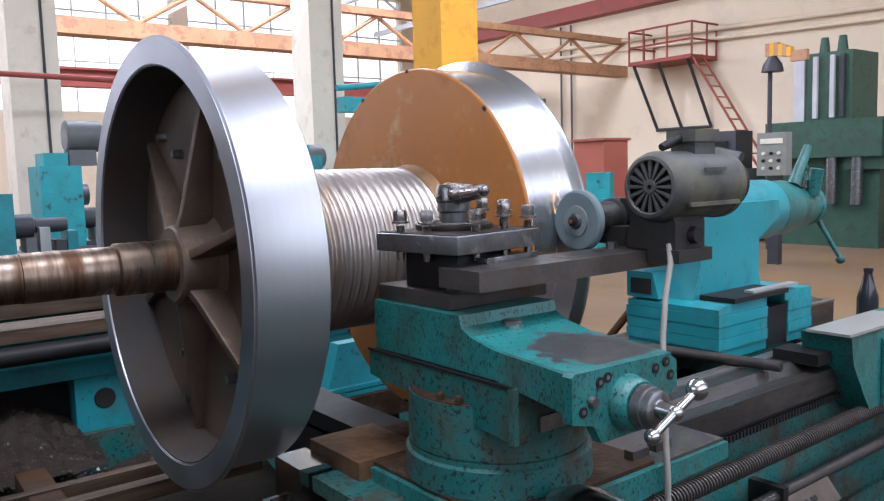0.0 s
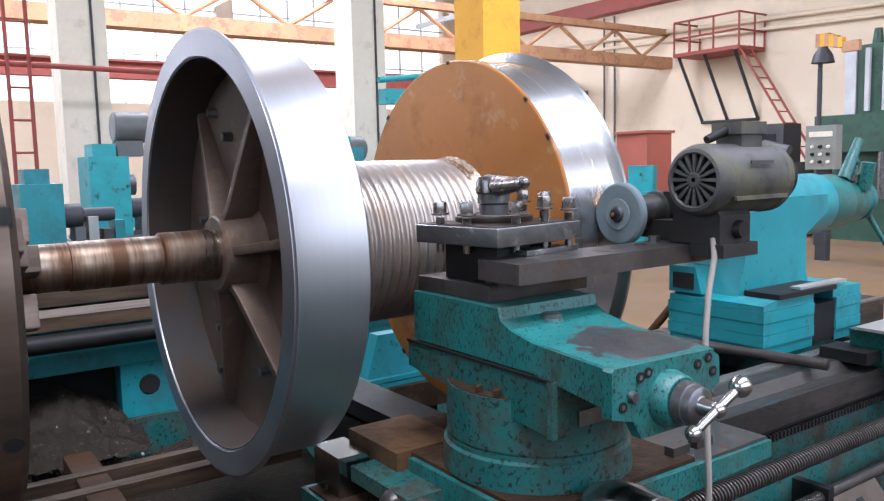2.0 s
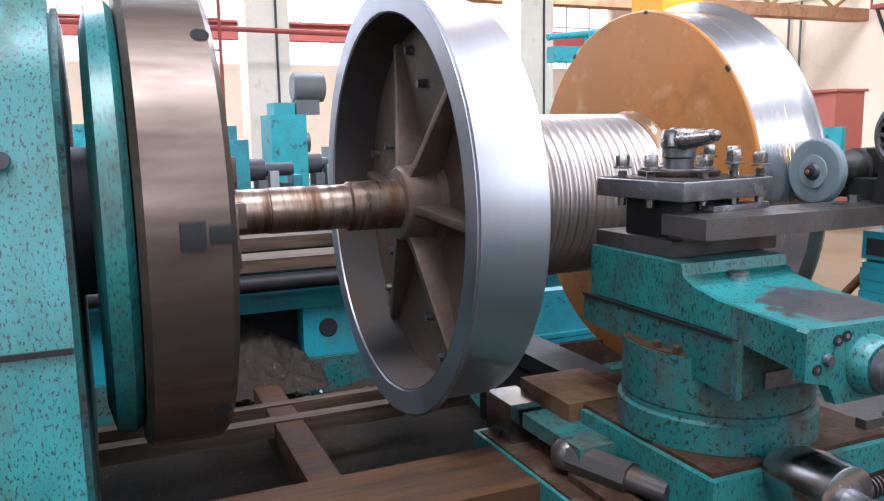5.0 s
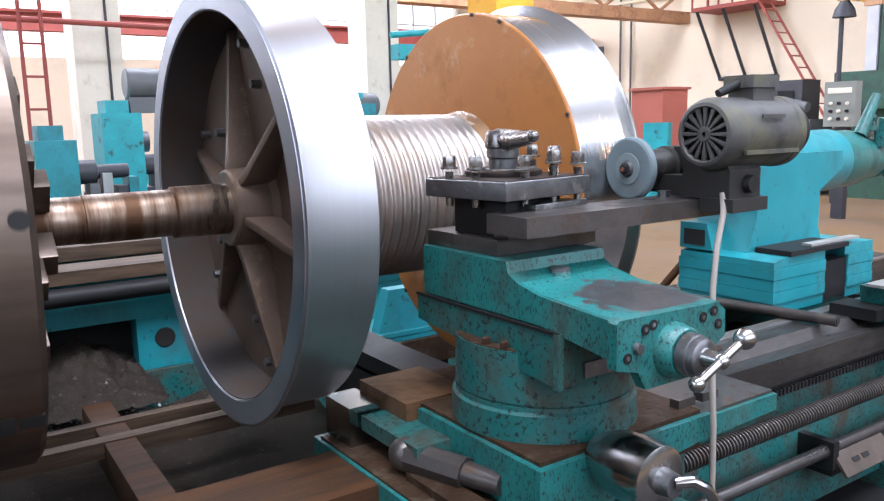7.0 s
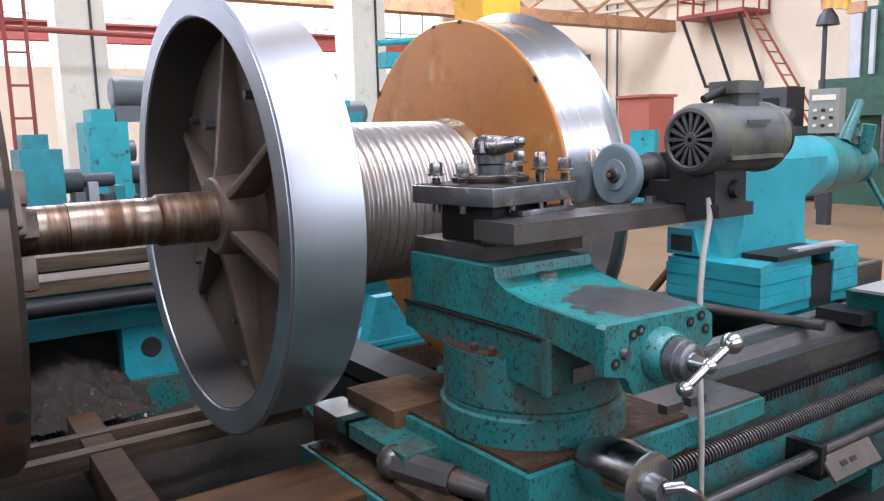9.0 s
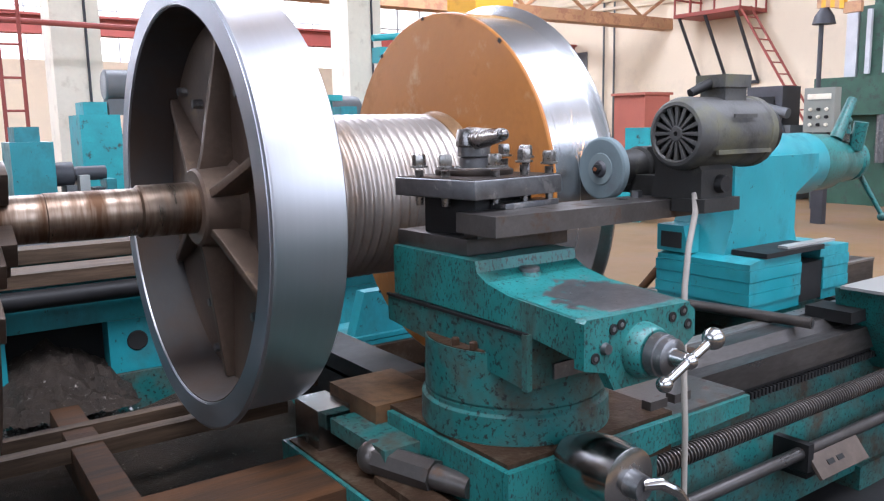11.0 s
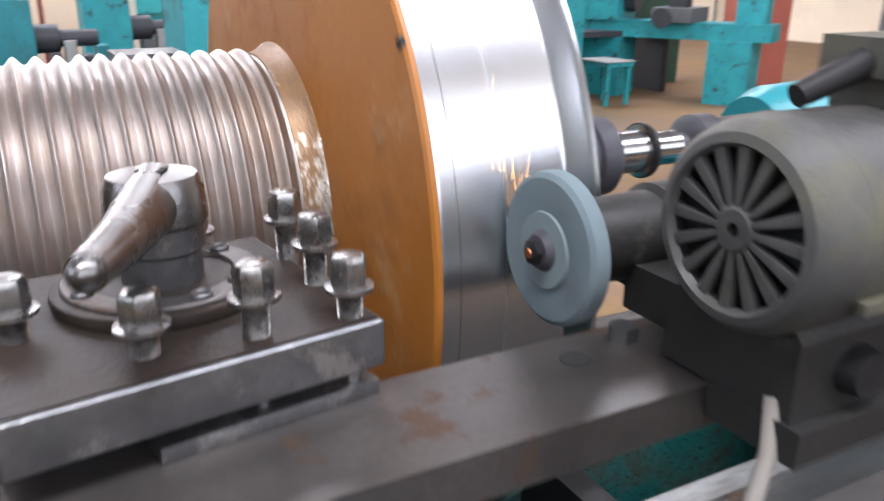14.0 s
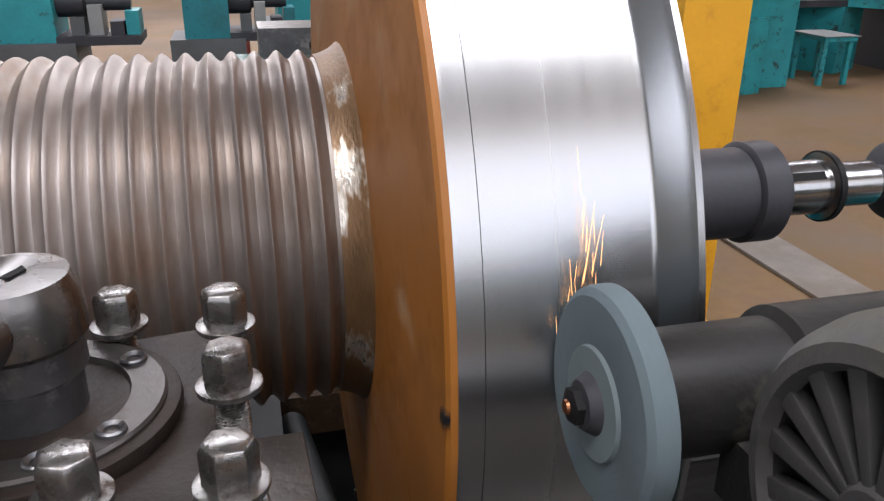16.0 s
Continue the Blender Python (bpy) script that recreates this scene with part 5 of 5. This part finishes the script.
c = thing("red_cabinet", "faded red sheet metal cabinet by the wall", "cabinet", at=(9.8, 7.2, F))
part("carcass", B(9.5, 10.1, 6.75, 7.4, F, 0.63), REDCAB, c, bevel=0.01)
part("lid", B(9.46, 10.14, 6.71, 7.44, 0.63, 0.67), REDCAB, c, bevel=0.006)


def far_lathe(x, y, turn, label, mat):
    """A small lathe or bench machine far off."""
    m = thing("far_machine", label, "machine tool", at=(0, 0, F), group="far machines")
    m.location = (x, y, 0)
    m.rotation_euler = (0, 0, radians(turn))
    part("pedestal", B(-1.1, -0.5, -0.3, 0.3, F, -0.45), mat, m, bevel=0.02)
    part("pedestal", B(0.6, 1.1, -0.3, 0.3, F, -0.45), mat, m, bevel=0.02)
    part("bed", B(-1.2, 1.3, -0.25, 0.25, -0.45, -0.25), mat, m, bevel=0.02)
    part("headstock", B(-1.2, -0.55, -0.32, 0.32, -0.25, 0.25), mat, m, bevel=0.04)
    part("chuck", T([(-0.55, 0.16), (-0.4, 0.16)], at=(0, 0, 0.0), seg=24), DARKCAST, m)
    part("carriage", B(-0.1, 0.4, -0.4, 0.35, -0.25, -0.08), GREYMACH, m, bevel=0.02)
    part("tool_block", B(0.03, 0.25, -0.15, 0.1, -0.08, 0.1), DARKCAST, m, bevel=0.01)
    part("tailstock", B(0.85, 1.2, -0.15, 0.15, -0.25, 0.12), mat, m, bevel=0.03)
    part("motor", T([(-1.1, 0.14), (-0.7, 0.14)], at=(0, 0.1, 0.4), seg=20), GREYMACH, m)
    part("hand_wheel", T([(-0.46, 0.12), (-0.43, 0.12)], at=(0.05, 0, -0.2), axis="y", seg=20), DARKCAST, m)
    return m


far_lathe(7.8, 6.7, -60, "teal lathe with grey carriage further down the hall", CYAN_FAR)


def box_machine(x, y, w, top, mat, label, motor=True):
    """An old upright machine: base, body, motor and a shelf of parts."""
    m = thing("far_machine", label, "machine tool", at=(x, y, F), group="far machines")
    part("base", B(x - w, x + w, y - 0.3, y + 0.3, F, -0.4), GREYMACH, m, bevel=0.02)
    part("body", B(x - 0.6 * w, x + 0.6 * w, y - 0.25, y + 0.25, -0.4, top), mat, m, bevel=0.03)
    part("cap", B(x - 0.4 * w, x + 0.3 * w, y - 0.15, y + 0.2, top, top + 0.12), mat, m, bevel=0.02)
    if motor:
        part("motor", T([(x + 0.35 * w, 0.13), (x + 0.4 * w, 0.15), (x + 1.4 * w, 0.15), (x + 1.45 * w, 0.12)], at=(0, y, top + 0.28), seg=24), GREYMACH, m)
        part("motor_bracket", B(x + 0.4 * w, x + 1.2 * w, y - 0.1, y + 0.1, top, top + 0.15), GREYMACH, m)
    part("spindle", T([(x + 0.6 * w, 0.1), (x + 1.2 * w, 0.1), (x + 1.25 * w, 0.06), (x + 2.2 * w, 0.06)], at=(0, y - 0.05, -0.15), seg=20), DARKCAST, m)
    part("shelf", B(x + 0.6 * w, x + 2.4 * w, y - 0.28, y + 0.2, -0.42, -0.36), DARKCAST, m)
    for k, (dx, h) in enumerate(((0.9, 0.12), (1.3, 0.2), (1.75, 0.09), (2.1, 0.16))):
        part("tool_box", B(x + dx * w, x + (dx + 0.3) * w, y - 0.2, y + 0.05, -0.36, -0.36 + h), (GREYMACH, SHEET, DARKCAST, mat)[k], m, bevel=0.008)
    return m


box_machine(0.42, 5.35, 0.26, 0.12, CYAN, "bright teal machine with shelf of grey parts", False)
box_machine(1.15, 6.3, 0.3, 0.35, CYAN_FAR, "teal and grey drilling machine with dark motor")
box_machine(-0.75, 5.3, 0.3, 0.15, CYAN_FAR, "teal machine with grey motor near the columns")
box_machine(2.8, 4.4, 0.22, 0.25, CYAN, "teal machine behind the lathe with parts shelf", False)
p = thing("pipe_rack", "teal pipe frame rack behind the lathe", "rack", at=(3.4, 4.6, F))
part("rail", R((3.25, 4.6, 1.0), (4.0, 4.6, 1.08), 0.03), CYAN_FAR, p)
part("rail", B(3.3, 4.0, 4.55, 4.7, 0.78, 0.92), CYAN_FAR, p, bevel=0.01)
for x in (3.7, 3.95):
    part("upright", B(x - 0.03, x + 0.03, 4.57, 4.63, F, 1.05), CYAN_FAR, p)
far_lathe(4.6, 6.2, 12, "teal lathe with cluttered tool tray", CYAN_FAR)
far_lathe(3.0, 11.0, 0, "teal machine in the far aisle", CYAN_FAR)
far_lathe(7.5, 11.0, 0, "grey machine in the far aisle", GREYMACH)

c = thing("teal_cabinet", "tall teal sheet metal cabinet behind the yellow post", "cabinet", at=(5.9, 6.6, F))
part("carcass", B(5.55, 6.25, 6.4, 6.95, F, 0.4), CYAN_FAR, c, bevel=0.01)
b = thing("bench", "dark steel bench with bars and boxes on it", "bench", at=(6.2, 6.6, F))
part("top", B(5.0, 8.2, 7.0, 7.8, -0.45, -0.38), DARKCAST, b)
for x in (5.05, 6.5, 8.1):
    part("leg", B(x, x + 0.08, 7.05, 7.75, F, -0.45), DARKCAST, b)
part("board", B(5.1, 6.4, 7.05, 7.3, -0.38, -0.33), WOODPALE, b)
s = thing("stool", "small teal stool by the bench", "stool", at=(6.8, 6.6, F))
part("seat", B(6.6, 7.0, 6.35, 6.9, -0.74, -0.69), CYAN_FAR, s, bevel=0.01)
part("cover", B(6.58, 7.02, 6.33, 6.92, -0.688, -0.68), SHEET, s, "pale sheet on the seat")
for x in (6.62, 6.93):
    for y in (6.38, 6.83):
        part("leg", B(x, x + 0.05, y, y + 0.05, F, -0.74), CYAN_FAR, s)

for x, y, lab in ((3.1, 1.2, "brown iron prop leaning behind the tailstock"),):
    p = solo("prop", R((1.72, 0.75, F + 0.001), (2.2, 0.35, -0.42), 0.018), WOOD, lab, "prop")
c = thing("wooden_bench", "low brown wooden bench by the far machines", "bench", at=(13.4, 2.0, F))
part("top", B(11.6, 12.4, 0.6, 2.9, -0.72, -0.62), WOOD, c)
for y in (0.65, 2.8):
    part("leg", B(11.65, 12.3, y, y + 0.08, F, -0.72), WOOD, c)
c = thing("grey_crate", "grey sheet metal crate on the wooden bench", "crate", at=(11.9, 1.8, -0.62))
part("box", B(11.7, 12.3, 1.0, 2.5, -0.62, 0.0), GREYMACH, c, bevel=0.02)

# tall red-brown ladder mast near the columns
l_ = thing("ladder", "thin rust-red lattice ladder standing by the column", "ladder", at=(0.4, 7.2, F))
for dx in (-0.1, 0.1):
    part("stile", R((0.62 + dx, 7.3, F), (0.62 + dx, 7.3, 4.0), 0.02, 8), REDDISH, l_)
for i in range(14):
    part("rung", R((0.52, 7.3, F + 0.3 + 0.33 * i), (0.72, 7.3, F + 0.3 + 0.33 * i), 0.014, 6), REDDISH, l_)
part("tie_bar", R((-1.5, 7.35, 1.35), (2.2, 7.35, 1.3), 0.03, 8), REDDISH, l_)


def sparks():
    rnd = random.Random(11)
    made = []
    for i in range(28):
        ln = rnd.uniform(0.01, 0.042)
        s = bmesh.new()
        rod(s, (0, 0, 0), (rnd.uniform(-0.12, 0.2) * ln, 0, ln), 0.00022, 5, 0.0001)
        x = rnd.gauss(0.832, 0.006)
        finish(s)
        ob = tagged(new("spark", mesh_of("spark", s, SPARK)), "white hot spark flying off the grinding wheel", "spark", "sparks")
        made.append((ob, x, rnd.uniform(-0.01, 0.0), rnd.uniform(0.0, 1.0), rnd.uniform(0.3, 0.5)))
    return made


SPARKS = sparks()


# ---- what moves ----
def motions():
    spin = 64.9
    for ob, home in ((CHUCK_OB, (-0.5, 0, 0)), (WORK_OB, (0, 0, 0))):
        walk(ob, [(t / 2, pose(home[0], home[1], home[2] + AXIS, (spin * t / 2) % 360)) for t in range(33)])
    walk(WHEEL_OB, [(t / 5, pose(0.836 - 0.85, -0.5745 + 0.7, 0.106, (71.0 * t) % 360)) for t in range(81)])
    for ob, x, dy, phase, high in SPARKS:
        rows = []
        for i in range(81):
            h = 0.5 + 0.5 * math.sin(2 * math.pi * (i * 0.2 * 1.7 + phase))
            a = radians(7 + 15 * h * high * 2)
            rows.append((i / 5, pose(x + 0.02 * h * math.sin(9 * phase), -0.507 * math.cos(a) - 0.004, AXIS + 0.507 * math.sin(a), -math.degrees(a) * 0.6)))
        walk(ob, rows)


motions()
